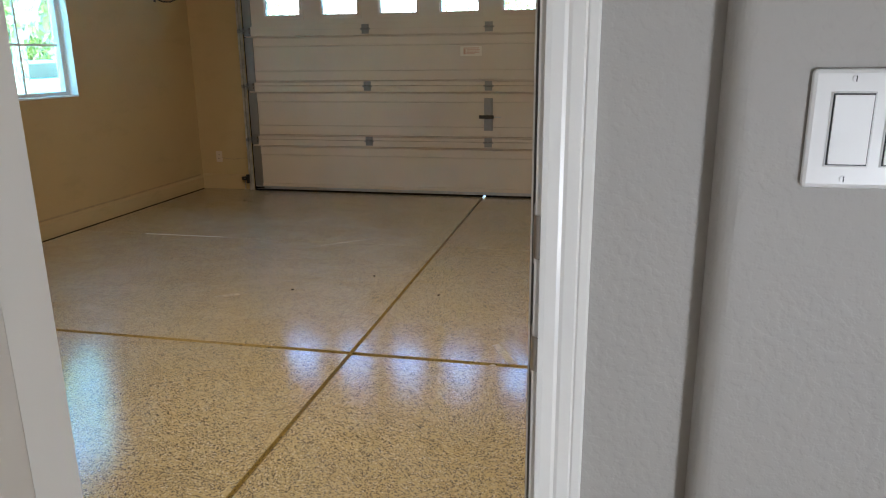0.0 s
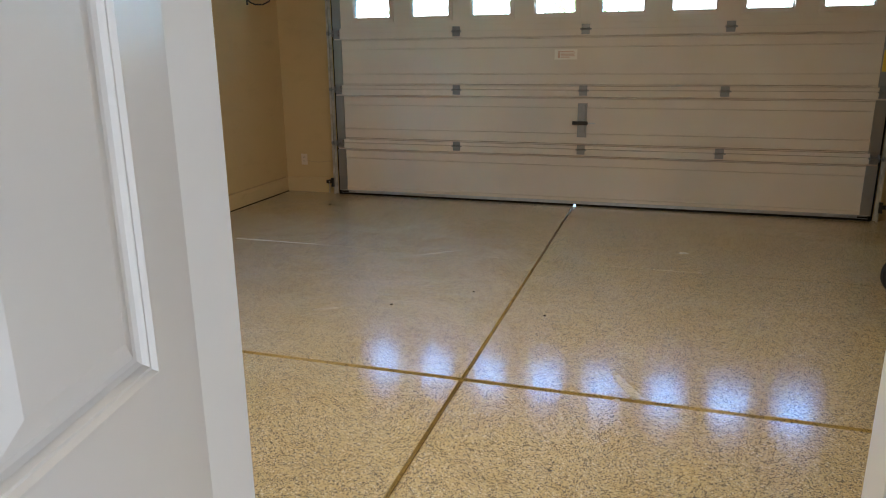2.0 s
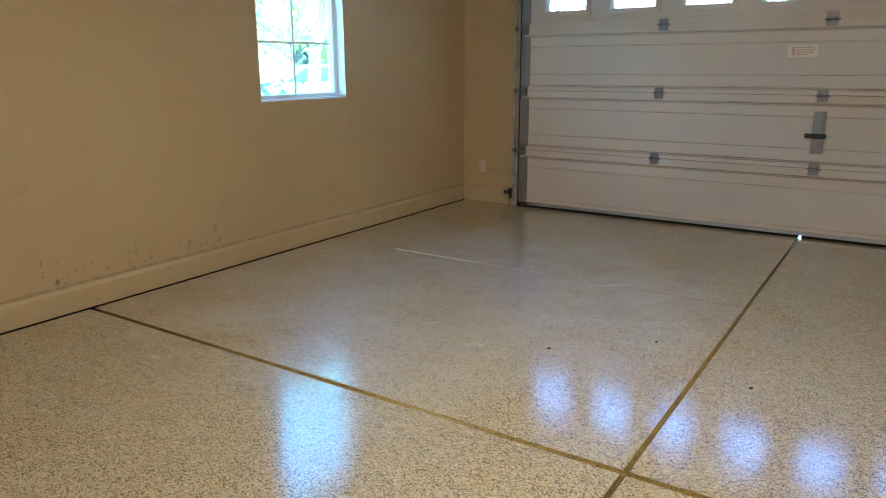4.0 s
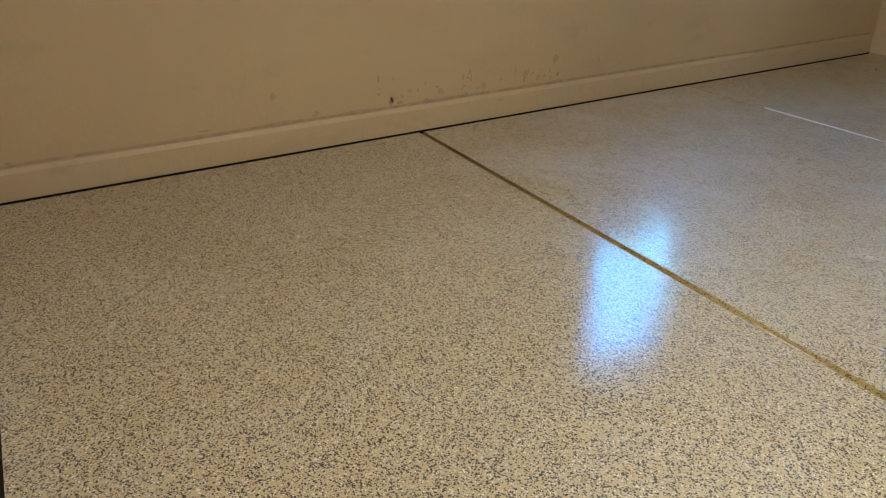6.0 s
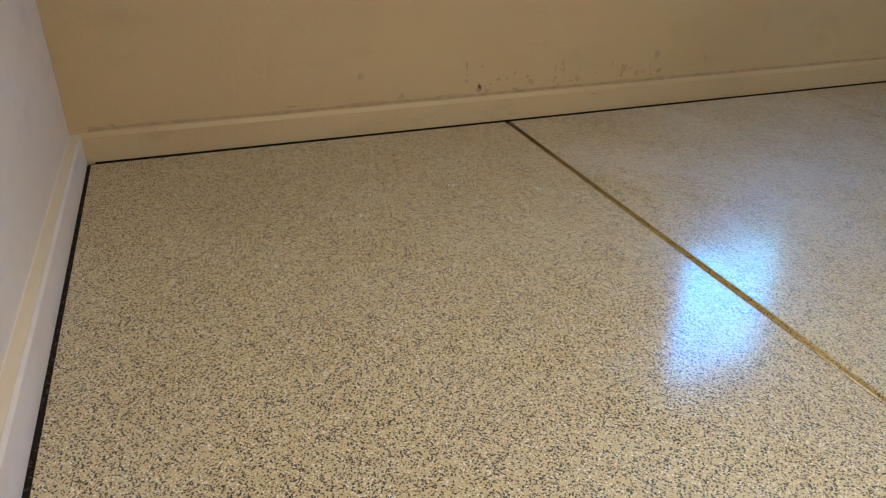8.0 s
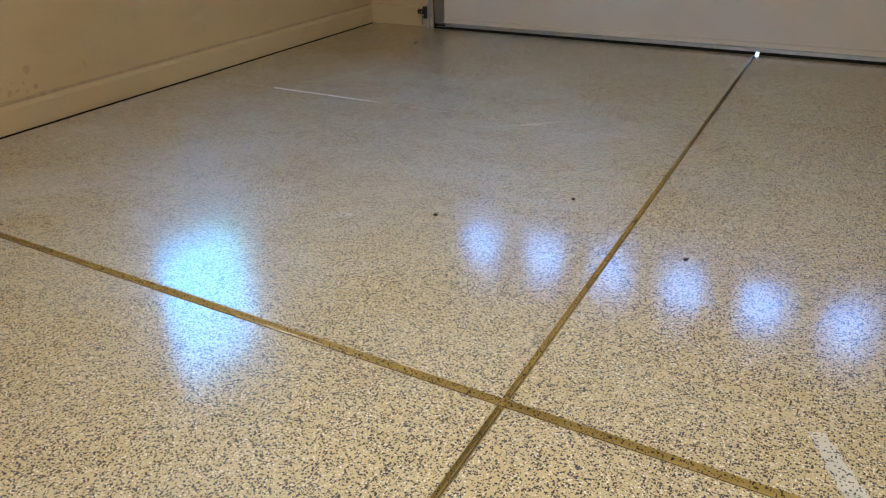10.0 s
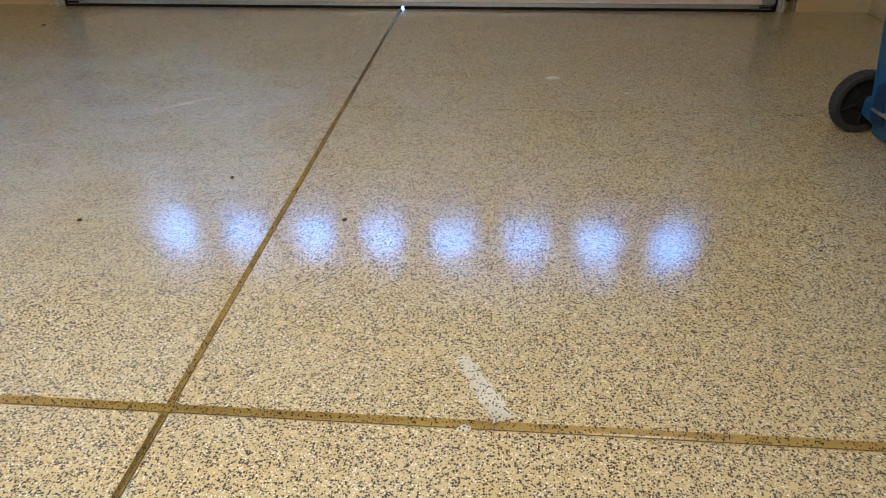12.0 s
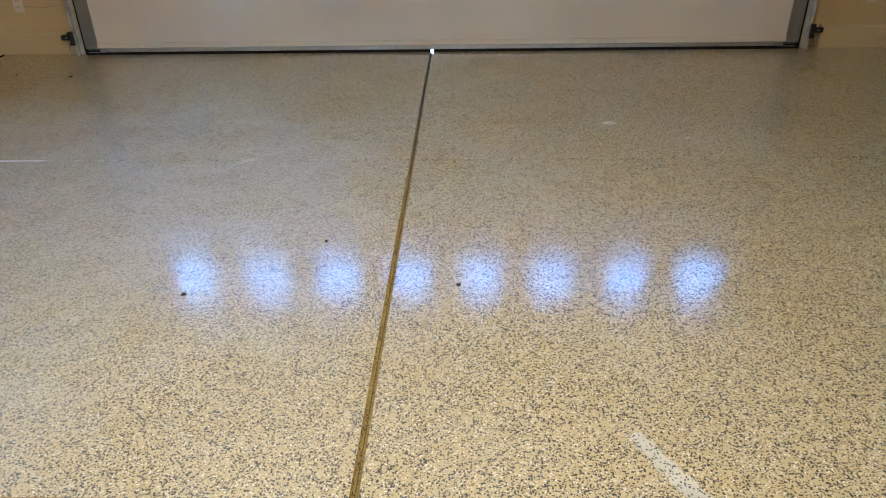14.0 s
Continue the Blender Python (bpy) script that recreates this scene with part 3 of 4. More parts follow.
def lever(parent, y, d):
    bm = bmesh.new()
    add_cyl(bm, (0.70, y, 1.0), (0.70, y + d * 0.010, 1.0), 0.032, 28)
    add_cyl(bm, (0.70, y + d * 0.008, 1.0), (0.70, y + d * 0.052, 1.0), 0.011, 18)
    add_tube(bm, [(0.708, y + d * 0.050, 1.0), (0.68, y + d * 0.054, 1.0), (0.64, y + d * 0.054, 1.001), (0.595, y + d * 0.050, 0.998)], 0.0095, 14)
    return part("lever_handle", bm, M_CHROME, parent, "polished metal lever handle", True)


lever(door_leaf, 0.0, 1)
lever(door_leaf, -LT, -1)
bm = bmesh.new()
add_cyl(bm, (0.70, 0, 1.137), (0.70, 0.012, 1.137), 0.028, 24)
add_cyl(bm, (0.70, -LT, 1.137), (0.70, -LT - 0.012, 1.137), 0.028, 24)
part("deadbolt", bm, M_CHROME, door_leaf, "satin metal deadbolt rose")

# ---- light switch in the hall ----
sy = YH - 0.040
sw = thing("light_switch", pose(1.266, sy, 1.205), "white double rocker light switch plate on the grey wall", "light switch")
bm = bmesh.new()
add_box(bm, 0, 0.117, -0.006, 0, 0, 0.106, bevel=0.004, seg=2)
part("cover_plate", bm, M_WHITEP, sw)
for cx in (0.035, 0.081):
    part("rocker_frame", box_bm(cx - 0.0185, cx + 0.0185, -0.0072, -0.0055, 0.0195, 0.0865, bevel=0.001), M_WHITEP, sw)
    part("shadow_gap", box_bm(cx - 0.0170, cx + 0.0170, -0.0076, -0.0070, 0.021, 0.085), M_BLACK, sw)
    bm = bmesh.new()
    extrude_x(bm, [(-0.0070, 0.0225), (-0.0098, 0.0225), (-0.0094, 0.053), (-0.0099, 0.0835), (-0.0070, 0.0835)], cx - 0.0157, cx + 0.0157)
    part("rocker", bm, M_WHITEP, sw)
    for z in (0.0085, 0.0975):
        b2 = bmesh.new()
        add_cyl(b2, (cx, -0.005, z), (cx, -0.0072, z), 0.0032, 14)
        s = part("screw", b2, M_WHITEP, sw)
        part("slot", box_bm(cx - 0.0004, cx + 0.0004, -0.0075, -0.0071, z - 0.0026, z + 0.0026), M_BLACK, s)

# ---- ceiling light ----
cl = thing("ceiling_light", pose(0.08, -0.30, CEIL), "plain flush ceiling light fixture", "ceiling light")
bm = bmesh.new()
add_cyl(bm, (0, 0, -0.03), (0, 0, 0), 0.19, 36)
part("base_pan", bm, M_WHITEP, cl)
bm = bmesh.new()
add_cyl(bm, (0, 0, -0.055), (0, 0, -0.031), 0.15, 36, 0.175)
part("diffuser", bm, M_WHITEP, cl, "shallow white diffuser")

# ---- side window ----
win = thing("window_1", pose(0, 0, 0), "white vinyl grid window in the garage wall", "window", kind="structure")
fx0, fx1 = XL - 0.135, XL - 0.075
fr = 0.042
for n_, y0, y1, z0, z1 in (("window_frame", WY0, WY1, WZ0, WZ0 + fr), ("window_frame", WY0, WY1, WZ1 - fr, WZ1), ("window_frame", WY0, WY0 + fr, WZ0 + fr, WZ1 - fr), ("window_frame", WY1 - fr, WY1, WZ0 + fr, WZ1 - fr)):
    part(n_, box_bm(fx0, fx1, y0, y1, z0, z1, bevel=0.004), M_VINYL, win)
part("window_sill", box_bm(XL - 0.16, XL + 0.006, WY0 + 0.002, WY1 - 0.002, WZ0 + 0.001, WZ0 + 0.014, bevel=0.003), M_TRIM, win)
part("reveal", box_bm(XL - 0.075, XL + 0.002, WY1 - 0.006, WY1 - 0.001, WZ0 + 0.015, WZ1 - 0.002), M_TRIM, win, "white painted window return")
part("reveal", box_bm(XL - 0.075, XL + 0.002, WY0 + 0.001, WY0 + 0.006, WZ0 + 0.015, WZ1 - 0.002), M_TRIM, win, "white painted window return")
ym = (WY0 + WY1) / 2
gx = XL - 0.108
gz0, gz1 = WZ0 + fr, WZ1 - fr
gy0, gy1 = WY0 + fr, WY1 - fr
part("muntin", box_bm(gx - 0.006, gx + 0.006, ym - 0.008, ym + 0.008, gz0, gz1), M_VINYL, win)
for k in (1, 2):
    z = gz0 + (gz1 - gz0) * k / 3
    for y0, y1 in ((gy0, ym - 0.0085), (ym + 0.0085, gy1)):
        part("muntin", box_bm(gx - 0.006, gx + 0.006, y0, y1, z - 0.008, z + 0.008), M_VINYL, win)
pane = part("pane", box_bm(gx - 0.014, gx - 0.010, gy0 - 0.01, gy1 + 0.01, gz0 - 0.01, gz1 + 0.01), M_COATED, win)
pane.visible_shadow = False

# ---- garage door ----
gdoor = thing("garage_door", pose(0, 0, 0), "off-white sectional garage door, closed, with a row of arched windows", "garage door")
SH = 0.533
DT = 0.05


def section_profile(z0, z1, plain=False):
    y = DY
    g = [(0.000, 0.014), (0.003, 0.0), (0.034, 0.0), (0.036, 0.016), (0.041, 0.016), (0.043, 0.002), (0.047, 0.002), (0.049, 0.019), (0.054, 0.019), (0.056, 0.008), (0.140, 0.008), (0.142, 0.019), (0.147, 0.019), (0.149, 0.013)]
    h = [(0.161, 0.013), (0.159, 0.019), (0.154, 0.019), (0.152, 0.008), (0.079, 0.008), (0.077, 0.019), (0.072, 0.019), (0.070, 0.002), (0.066, 0.002), (0.064, 0.016), (0.059, 0.016), (0.057, 0.0), (0.003, 0.0), (0.0, 0.014)]
    if plain:
        g = [(0.0, 0.004), (0.030, 0.004), (0.034, 0.013)]
    pts = [(y + d, z0 + a) for a, d in g] + [(y + d, z1 - a) for a, d in h]
    return pts + [(y + DT, z1), (y + DT, z0)]


NP, PITCH, GW = 8, 0.5862, 0.352
pane_x = [-1.990 + PITCH * k for k in range(NP)]
GZ0, GZ1 = 1.736, 2.035
for k in range(3):
    z0 = 0.046 if k == 0 else SH * k - 0.0006
    bm = bmesh.new()
    extrude_x(bm, section_profile(z0, SH * (k + 1) + 0.0006, k == 0), DX0, DX1)
    part("door_section", bm, M_GDOOR, gdoor)
# top section, built round its window openings
bm = bmesh.new()
z0, z1 = 3 * SH + 0.0012, 4 * SH
y0, y1 = DY, DY + DT
add_box(bm, DX0, DX1, y0 + 0.0, y1, z0 - 0.003, z0 + 0.044)
add_box(bm, DX0, DX1, y0 + 0.016, y1, z0 + 0.044, z0 + 0.049)
add_box(bm, DX0, DX1, y0 + 0.007, y1, z0 + 0.049, GZ0 - 0.02)
add_box(bm, DX0, DX1, y0 + 0.007, y1, GZ1 + 0.02, z1 - 0.03)
add_box(bm, DX0, DX1, y0, y1, z1 - 0.03, z1)
edges = [DX0] + [v for c in pane_x for v in (c - GW / 2 - 0.02, c + GW / 2 + 0.02)] + [DX1]
for a, b in zip(edges[0::2], edges[1::2]):
    add_box(bm, a, b, y0 + 0.007, y1, GZ0 - 0.02, GZ1 + 0.02)
part("door_section", bm, M_GDOOR, gdoor)


def ogee(cx, z_bot, z_top, w):
    """Outline of an arched window insert: straight sides, shoulders, then a swelling arch."""
    hw = w / 2
    zs_ = z_bot + (z_top - z_bot) * 0.50
    half = [(hw, z_bot), (hw, zs_)]
    for i in range(1, 9):
        t = i / 8
        half.append((hw - 0.045 * t - 0.012 * math.sin(t * math.pi), zs_ + 0.035 * math.sin(t * math.pi / 2)))
    r0x = hw - 0.045
    zc = zs_ + 0.035
    for i in range(1, 11):
        a = i / 10 * math.pi / 2
        half.append((r0x * math.cos(a), zc + (z_top - zc) * math.sin(a)))
    pts = [(cx + x, z) for x, z in half] + [(cx - x, z) for x, z in half[-2::-1]]
    return pts


def frame_with_hole(outer, holes, y, t):
    """A flat plate in the xz plane with shaped holes."""
    cu = bpy.data.curves.new("plate", 'CURVE')
    cu.dimensions, cu.fill_mode, cu.extrude = '2D', 'BOTH', t / 2
    for ring in [outer] + holes:
        sp = cu.splines.new('POLY')
        sp.points.add(len(ring) - 1)
        for q, (x, z) in zip(sp.points, ring):
            q.co = (x, z, 0, 1)
        sp.use_cyclic_u = True
    ob = bpy.data.objects.new("plate", cu)
    scene.collection.objects.link(ob)
    bpy.context.view_layer.update()
    me = bpy.data.meshes.new_from_object(ob.evaluated_get(bpy.context.evaluated_depsgraph_get()))
    bm = bmesh.new()
    bm.from_mesh(me)
    bpy.data.objects.remove(ob)
    bpy.data.curves.remove(cu)
    bpy.data.meshes.remove(me)
    for v in bm.verts:
        x, z, d = v.co
        v.co = (x, y + d, z)
    return bm


for c in pane_x:
    o = [(c - GW / 2 - 0.045, GZ0 - 0.042), (c + GW / 2 + 0.045, GZ0 - 0.042), (c + GW / 2 + 0.045, GZ1 + 0.04), (c - GW / 2 - 0.045, GZ1 + 0.04)]
    wf = part("window_frame", frame_with_hole(o, [[(c - GW / 2 - 0.012, GZ0 - 0.010), (c + GW / 2 + 0.012, GZ0 - 0.010), (c + GW / 2 + 0.012, GZ1 + 0.012), (c - GW / 2 - 0.012, GZ1 + 0.012)]], DY - 0.001, 0.012), M_GDOOR, gdoor)
    part("sash", frame_with_hole([(c - GW / 2 - 0.0115, GZ0 - 0.0095), (c + GW / 2 + 0.0115, GZ0 - 0.0095), (c + GW / 2 + 0.0115, GZ1 + 0.0115), (c - GW / 2 - 0.0115, GZ1 + 0.0115)],
                                 [[(c - GW / 2, GZ0), (c + GW / 2, GZ0), (c + GW / 2, GZ1), (c - GW / 2, GZ1)]], DY + 0.012, 0.014), M_GDOOR, wf)
    part("arch_insert", frame_with_hole([(c - GW / 2 - 0.015, GZ0 - 0.012), (c + GW / 2 + 0.015, GZ0 - 0.012), (c + GW / 2 + 0.015, GZ1 + 0.015), (c - GW / 2 - 0.015, GZ1 + 0.015)],
                                        [ogee(c, GZ0 + 0.004, GZ1 - 0.01, GW - 0.008)], DY + 0.042, 0.006), M_GDOOR, wf)
    pn = part("pane", box_bm(c - GW / 2 - 0.01, c + GW / 2 + 0.01, DY + 0.028, DY + 0.031, GZ0 - 0.01, GZ1 + 0.01), M_GLASS, wf)
    pn.visible_shadow = False
# galvanised end stiles
for xa, xb in ((DX0 - 0.002, DX0 + 0.082), (DX1 - 0.082, DX1 + 0.002)):
    for k in range(4):
        za, zb = (0.050 if k == 0 else SH * k + 0.034), SH * (k + 1) - 0.068
        inner = xb if xa < 0 else xa
        bm = bmesh.new()
        add_box(bm, xa, xb, DY - 0.0015, DY + 0.012, za, zb, bevel=0.0008)
        part("end_stile", bm, M_STILE, gdoor, "grey galvanised end stile")
# bottom retainer and seal, notched where the floor joint passes
part("bottom_rail", extrude_x(bmesh.new(), [(DY - 0.004, 0.020), (DY - 0.004, 0.043), (DY - 0.008, 0.047), (DY + DT, 0.047), (DY + DT, 0.020)], DX0, DX1), M_GALV, gdoor, "dull aluminium bottom retainer")
for xa, xb in ((DX0 - 0.01, -0.004), (0.020, DX1 + 0.01)):
    part("bottom_seal", box_bm(xa, xb, DY - 0.006, DY + DT + 0.004, -0.001, 0.0205, bevel=0.005, seg=2), M_RUBBER, gdoor, "black rubber bottom seal")


def door_hinge(x, z, parent):
    bm = bmesh.new()
    for dz in (-1, 1):
        add_box(bm, x - 0.036, x + 0.036, DY - 0.0042, DY - 0.0008, z + (0.006 if dz > 0 else -0.044), z + (0.044 if dz > 0 else -0.006), bevel=0.001)
        add_box(bm, x - 0.036, x - 0.012, DY - 0.012, DY - 0.004, z - 0.012, z + 0.012, bevel=0.002)
        add_box(bm, x + 0.012, x + 0.036, DY - 0.012, DY - 0.004, z - 0.012, z + 0.012, bevel=0.002)
    add_cyl(bm, (x - 0.046, DY - 0.012, z), (x + 0.052, DY - 0.012, z), 0.006, 12)
    for sx in (-0.022, 0.022):
        for sz in (-0.030, 0.030):
            add_cyl(bm, (x + sx, DY - 0.003, z + sz), (x + sx, DY - 0.010, z + sz), 0.006, 6)
    return part("hinge", bm, M_ZINCD, parent, "dull galvanised strap hinge")


for k in (1, 2, 3):
    for x in (-1.147, 0.045, 1.243):
        door_hinge(x, SH * k - 0.004, gdoor)
    for x, d in ((DX0 + 0.036, -1), (DX1 - 0.036, 1)):
        bm = bmesh.new()
        z = SH * k - 0.004
        add_box(bm, x - 0.034, x + 0.034, DY - 0.006, DY - 0.002, z - 0.05, z + 0.05, bevel=0.0015)
        add_box(bm, x - 0.034, x - 0.028, DY - 0.045, DY - 0.004, z - 0.03, z + 0.03, bevel=0.0015)
        add_box(bm, x + 0.028, x + 0.034, DY - 0.045, DY - 0.004, z - 0.03, z + 0.03, bevel=0.0015)
        add_cyl(bm, (x - 0.05 * d, DY - 0.032, z), (x + d * 0.085, DY - 0.032, z), 0.0055, 10)
        add_cyl(bm, (x + d * 0.066, DY - 0.032, z), (x + d * 0.085, DY - 0.032, z), 0.022, 16)
        part("roller_hinge", bm, M_ZINCD, gdoor, "galvanised roller hinge")
# bottom corner brackets: a bent wire loop on a small plate
for x, d in ((DX0 + 0.05, -1), (DX1 - 0.05, 1)):
    bm = bmesh.new()
    add_tube(bm, [(x + d * 0.03, DY - 0.012, 0.040), (x - d * 0.10, DY - 0.012, 0.038), (x - d * 0.118, DY - 0.012, 0.030), (x - d * 0.10, DY - 0.012, 0.022), (x + d * 0.03, DY - 0.012, 0.020)], 0.003, 8)
    br = part("bottom_bracket", bm, M_ZINCD, gdoor, "bent steel bottom bracket")
    part("bracket_plate", box_bm(x - 0.05, x + 0.05, DY - 0.0095, DY - 0.0085, 0.016, 0.044), M_RUBBER, br)
# inside lock
bm = bmesh.new()
add_box(bm, 0.004, 0.088, DY + 0.001, DY + 0.006, 0.643, 0.949, bevel=0.002)
add_box(bm, 0.058, 0.074, DY - 0.004, DY + 0.002, 0.68, 0.93, bevel=0.002)
add_cyl(bm, (0.030, DY + 0.002, 0.905), (0.030, DY - 0.008, 0.905), 0.009, 12)
lock = part("lock_plate", bm, M_ZINCD, gdoor, "galvanised slide lock plate")
bm = bmesh.new()
add_box(bm, -0.042, 0.100, DY - 0.030, DY - 0.014, 0.758, 0.790, bevel=0.006, seg=2)
add_cyl(bm, (0.036, DY + 0.002, 0.774), (0.036, DY - 0.036, 0.774), 0.018, 16)
part("lock_handle", bm, M_BLACK, lock, "black T handle")
part("keeper", box_bm(0.100, 0.165, DY + 0.003, DY + 0.0075, 0.766, 0.776), M_GALV, lock)
# labels on the door
lab = part("warning_label", box_bm(-0.225, -0.022, DY + 0.0115, DY + 0.0128, 1.335, 1.423), M_LABEL, gdoor, "cream warning label with faded red print")
for i, (x0, x1, z0, z1) in enumerate([(-0.195, -0.05, 1.402, 1.410), (-0.195, -0.195 + 0.02, 1.350, 1.398), (-0.168, -0.04, 1.388, 1.394), (-0.168, -0.05, 1.376, 1.382), (-0.168, -0.045, 1.364, 1.370), (-0.168, -0.09, 1.352, 1.358)]):
    part("print_line", box_bm(x0, x1, DY + 0.0109, DY + 0.01155, z0, z1), M_RED, lab)
part("spring_label", box_bm(DX1 - 0.075, DX1 - 0.012, DY - 0.0032, DY - 0.002, 1.225, 1.395), M_YELLOW, gdoor, "yellow caution label")

# tracks beside the door
for x, d in ((DX0 - 0.024, -1), (DX1 + 0.024, 1)):
    tr = thing("door_track", pose(0, 0, 0), "scratched galvanised steel garage door track", "track", "door tracks")
    bm = bmesh.new()

    def flat(u0, u1, y0, y1):
        add_box(bm, min(x + d * u0, x + d * u1), max(x + d * u0, x + d * u1), y0, y1, 0.002, 2.2, bevel=0.0006)
    flat(0.008, 0.026, DY - 0.046, DY - 0.0435)
    flat(0.0235, 0.026, DY - 0.0435, DY + 0.010)
    flat(0.000, 0.0235, DY + 0.008, DY + 0.010)
    part("track_channel", bm, M_TRACK, tr)
    for z in (0.14, 0.80, 1.45, 2.05):
        bm = bmesh.new()
        add_box(bm, min(x + d * 0.0265, x + d * 0.029), max(x + d * 0.0265, x + d * 0.029), DY - 0.03, YF - 0.024, z - 0.025, z + 0.025)
        part("track_bracket", bm, M_ZINCD, tr)
    xs = DX0 - 0.020 if d < 0 else DX1 + 0.003
    part("edge_seal", box_bm(xs, xs + 0.017, DY + 0.012, DY + 0.030, 0.002, 2.14, bevel=0.003), M_RUBBER, tr, "black rubber edge seal")
# white stop strips nailed to the wall at the door's edges
tagged(part("trim", box_bm(-2.50, -2.428, YF - 0.0235, YF, 0.0, 2.14, bevel=0.003), M_TAN), "painted wood strip beside the garage door", "trim", kind="structure")
tagged(part("trim", box_bm(2.505, 2.575, YF - 0.0235, YF, 0.0, 2.14, bevel=0.003), M_TAN), "painted wood strip beside the garage door", "trim", kind="structure")

# photo-eye sensors
for x, d in ((DX0 - 0.052, -1), (DX1 + 0.052, 1)):
    ey = thing("safety_sensor", pose(x, DY - 0.03, 0.128), "black garage door safety sensor on a bracket", "sensor", "door sensors")
    bm = bmesh.new()
    add_box(bm, -0.012, 0.012, -0.040, -0.014, -0.030, 0.030, bevel=0.004, seg=2)
    add_box(bm, -0.016, 0.014, -0.044, -0.018, 0.026, 0.046, bevel=0.004, seg=2)
    add_box(bm, -0.014, 0.016, -0.044, -0.018, -0.046, -0.026, bevel=0.004, seg=2)
    part("sensor_body", bm, M_BLACK, ey)
    bm = bmesh.new()
    x0, x1 = (-0.085, -0.006) if d < 0 else (0.006, 0.085)
    add_box(bm, x0, x1, -0.002, 0.016, -0.020, 0.016, bevel=0.003)
    add_box(bm, x0, x0 + 0.022, -0.010, 0.078, -0.016, 0.012, bevel=0.002)
    part("bracket_arm", bm, M_BLACK, ey)
    b2 = bmesh.new()
    add_cyl(b2, (d * 0.05, -0.002, -0.002), (d * 0.05, -0.006, -0.002), 0.006, 12)
    part("screw", b2, M_GALV, ey)
    b3 = bmesh.new()
    add_tube(b3, [(d * 0.075, 0.04, -0.014), (d * 0.073, 0.045, -0.06), (d * 0.078, 0.045, -0.127)], 0.004, 8)
    part("wire", b3, M_GALV, ey, "grey low-voltage wire")


def outlet(x, z):
    o = thing("wall_outlet", pose(x, YF, z), "cream-painted duplex wall outlet", "outlet", "wall outlets")
    part("cover_plate", box_bm(-0.035, 0.035, -0.006, 0, -0.057, 0.057, bevel=0.003), M_LEDGE, o)
    for dz in (-0.02, 0.02):
        s = part("socket", box_bm(-0.016, 0.016, -0.0085, -0.005, dz - 0.014, dz + 0.014, bevel=0.003), M_LEDGE, o)
        part("slot", box_bm(-0.008, -0.005, -0.0092, -0.0086, dz - 0.005, dz + 0.006), M_BLACK, s)
        part("slot", box_bm(0.005, 0.008, -0.0092, -0.0086, dz - 0.005, dz + 0.006), M_BLACK, s)
    return o


outlet(-2.830, 0.338)
outlet(2.93, 0.34)
bm = bmesh.new()
add_tube(bm, [(-2.80, YF - 0.004, 0.325), (-2.74, YF - 0.004, 0.318), (-2.66, YF - 0.004, 0.312), (-2.57, YF - 0.004, 0.325), (-2.505, YF - 0.004, 0.328)], 0.003, 6)
tagged(part("sensor_cable", bm, M_STAIN), "thin brown cable stapled along the wall", "cable")

# hook on the side wall
hk = thing("wall_hook", pose(XL, 3.40, 1.90), "black coated utility hook on the garage wall", "hook")
bm = bmesh.new()
add_tube(bm, [(0.0, 0.0, 0.0), (0.05, -0.02, -0.03), (0.10, -0.02, -0.05), (0.16, 0.01, -0.05), (0.20, 0.06, -0.02), (0.205, 0.09, 0.03), (0.18, 0.10, 0.05)], 0.007, 10)
part("hook_arm", bm, M_BLACK, hk)
part("mounting_plate", box_bm(0, 0.006, -0.015, 0.015, -0.05, 0.05, bevel=0.002), M_BLACK, hk)

# ---- recycling bin ----
bin_ = thing("recycling_bin", pose(2.220, 1.478, 0, 0, 0, 7), "tall dark blue plastic wheeled recycling bin", "bin")


def bin_shell(levels, r=0.04):
    """Rounded box through levels of (z, back face, depth, width)."""
    bm = bmesh.new()
    rings = []
    for z, x0, d, w in levels:
        ring = []
        for cx, cy, a0 in ((x0 + r, w / 2 - r, 90), (x0 + r, -w / 2 + r, 180), (x0 + d - r, -w / 2 + r, 270), (x0 + d - r, w / 2 - r, 0)):
            for i in range(5):
                a = radians(a0 + 22.5 * i)
                ring.append(bm.verts.new((cx + r * math.cos(a), cy + r * math.sin(a), z)))
        rings.append(ring)
    n = len(rings[0])
    for a, b in zip(rings, rings[1:]):
        for k in range(n):
            bm.faces.new((a[k], a[(k + 1) % n], b[(k + 1) % n], b[k]))
    bm.faces.new(rings[0][::-1])
    bm.faces.new(rings[-1])
    return bm


part("body", bin_shell([(0.012, 0.025, 0.43, 0.52), (0.14, -0.012, 0.50, 0.54), (0.98, -0.115, 0.70, 0.60)], 0.022), M_BLUE, bin_)
part("lid", bin_shell([(0.982, -0.13, 0.74, 0.62), (1.03, -0.12, 0.72, 0.61), (1.06, -0.09, 0.66, 0.56)]), M_BLUE, bin_)
bm = bmesh.new()
add_tube(bm, [(-0.10, -0.22, 0.93), (-0.19, -0.21, 0.95), (-0.19, 0.21, 0.95), (-0.10, 0.22, 0.93)], 0.014, 10)
part("handle_bar", bm, M_BLUE, bin_)
bm = bmesh.new()
add_cyl(bm, (-0.015, -0.33, 0.125), (-0.015, 0.30, 0.125), 0.008, 14)
part("axle", bm, M_ZINC, bin_, "pale zinc axle rod")
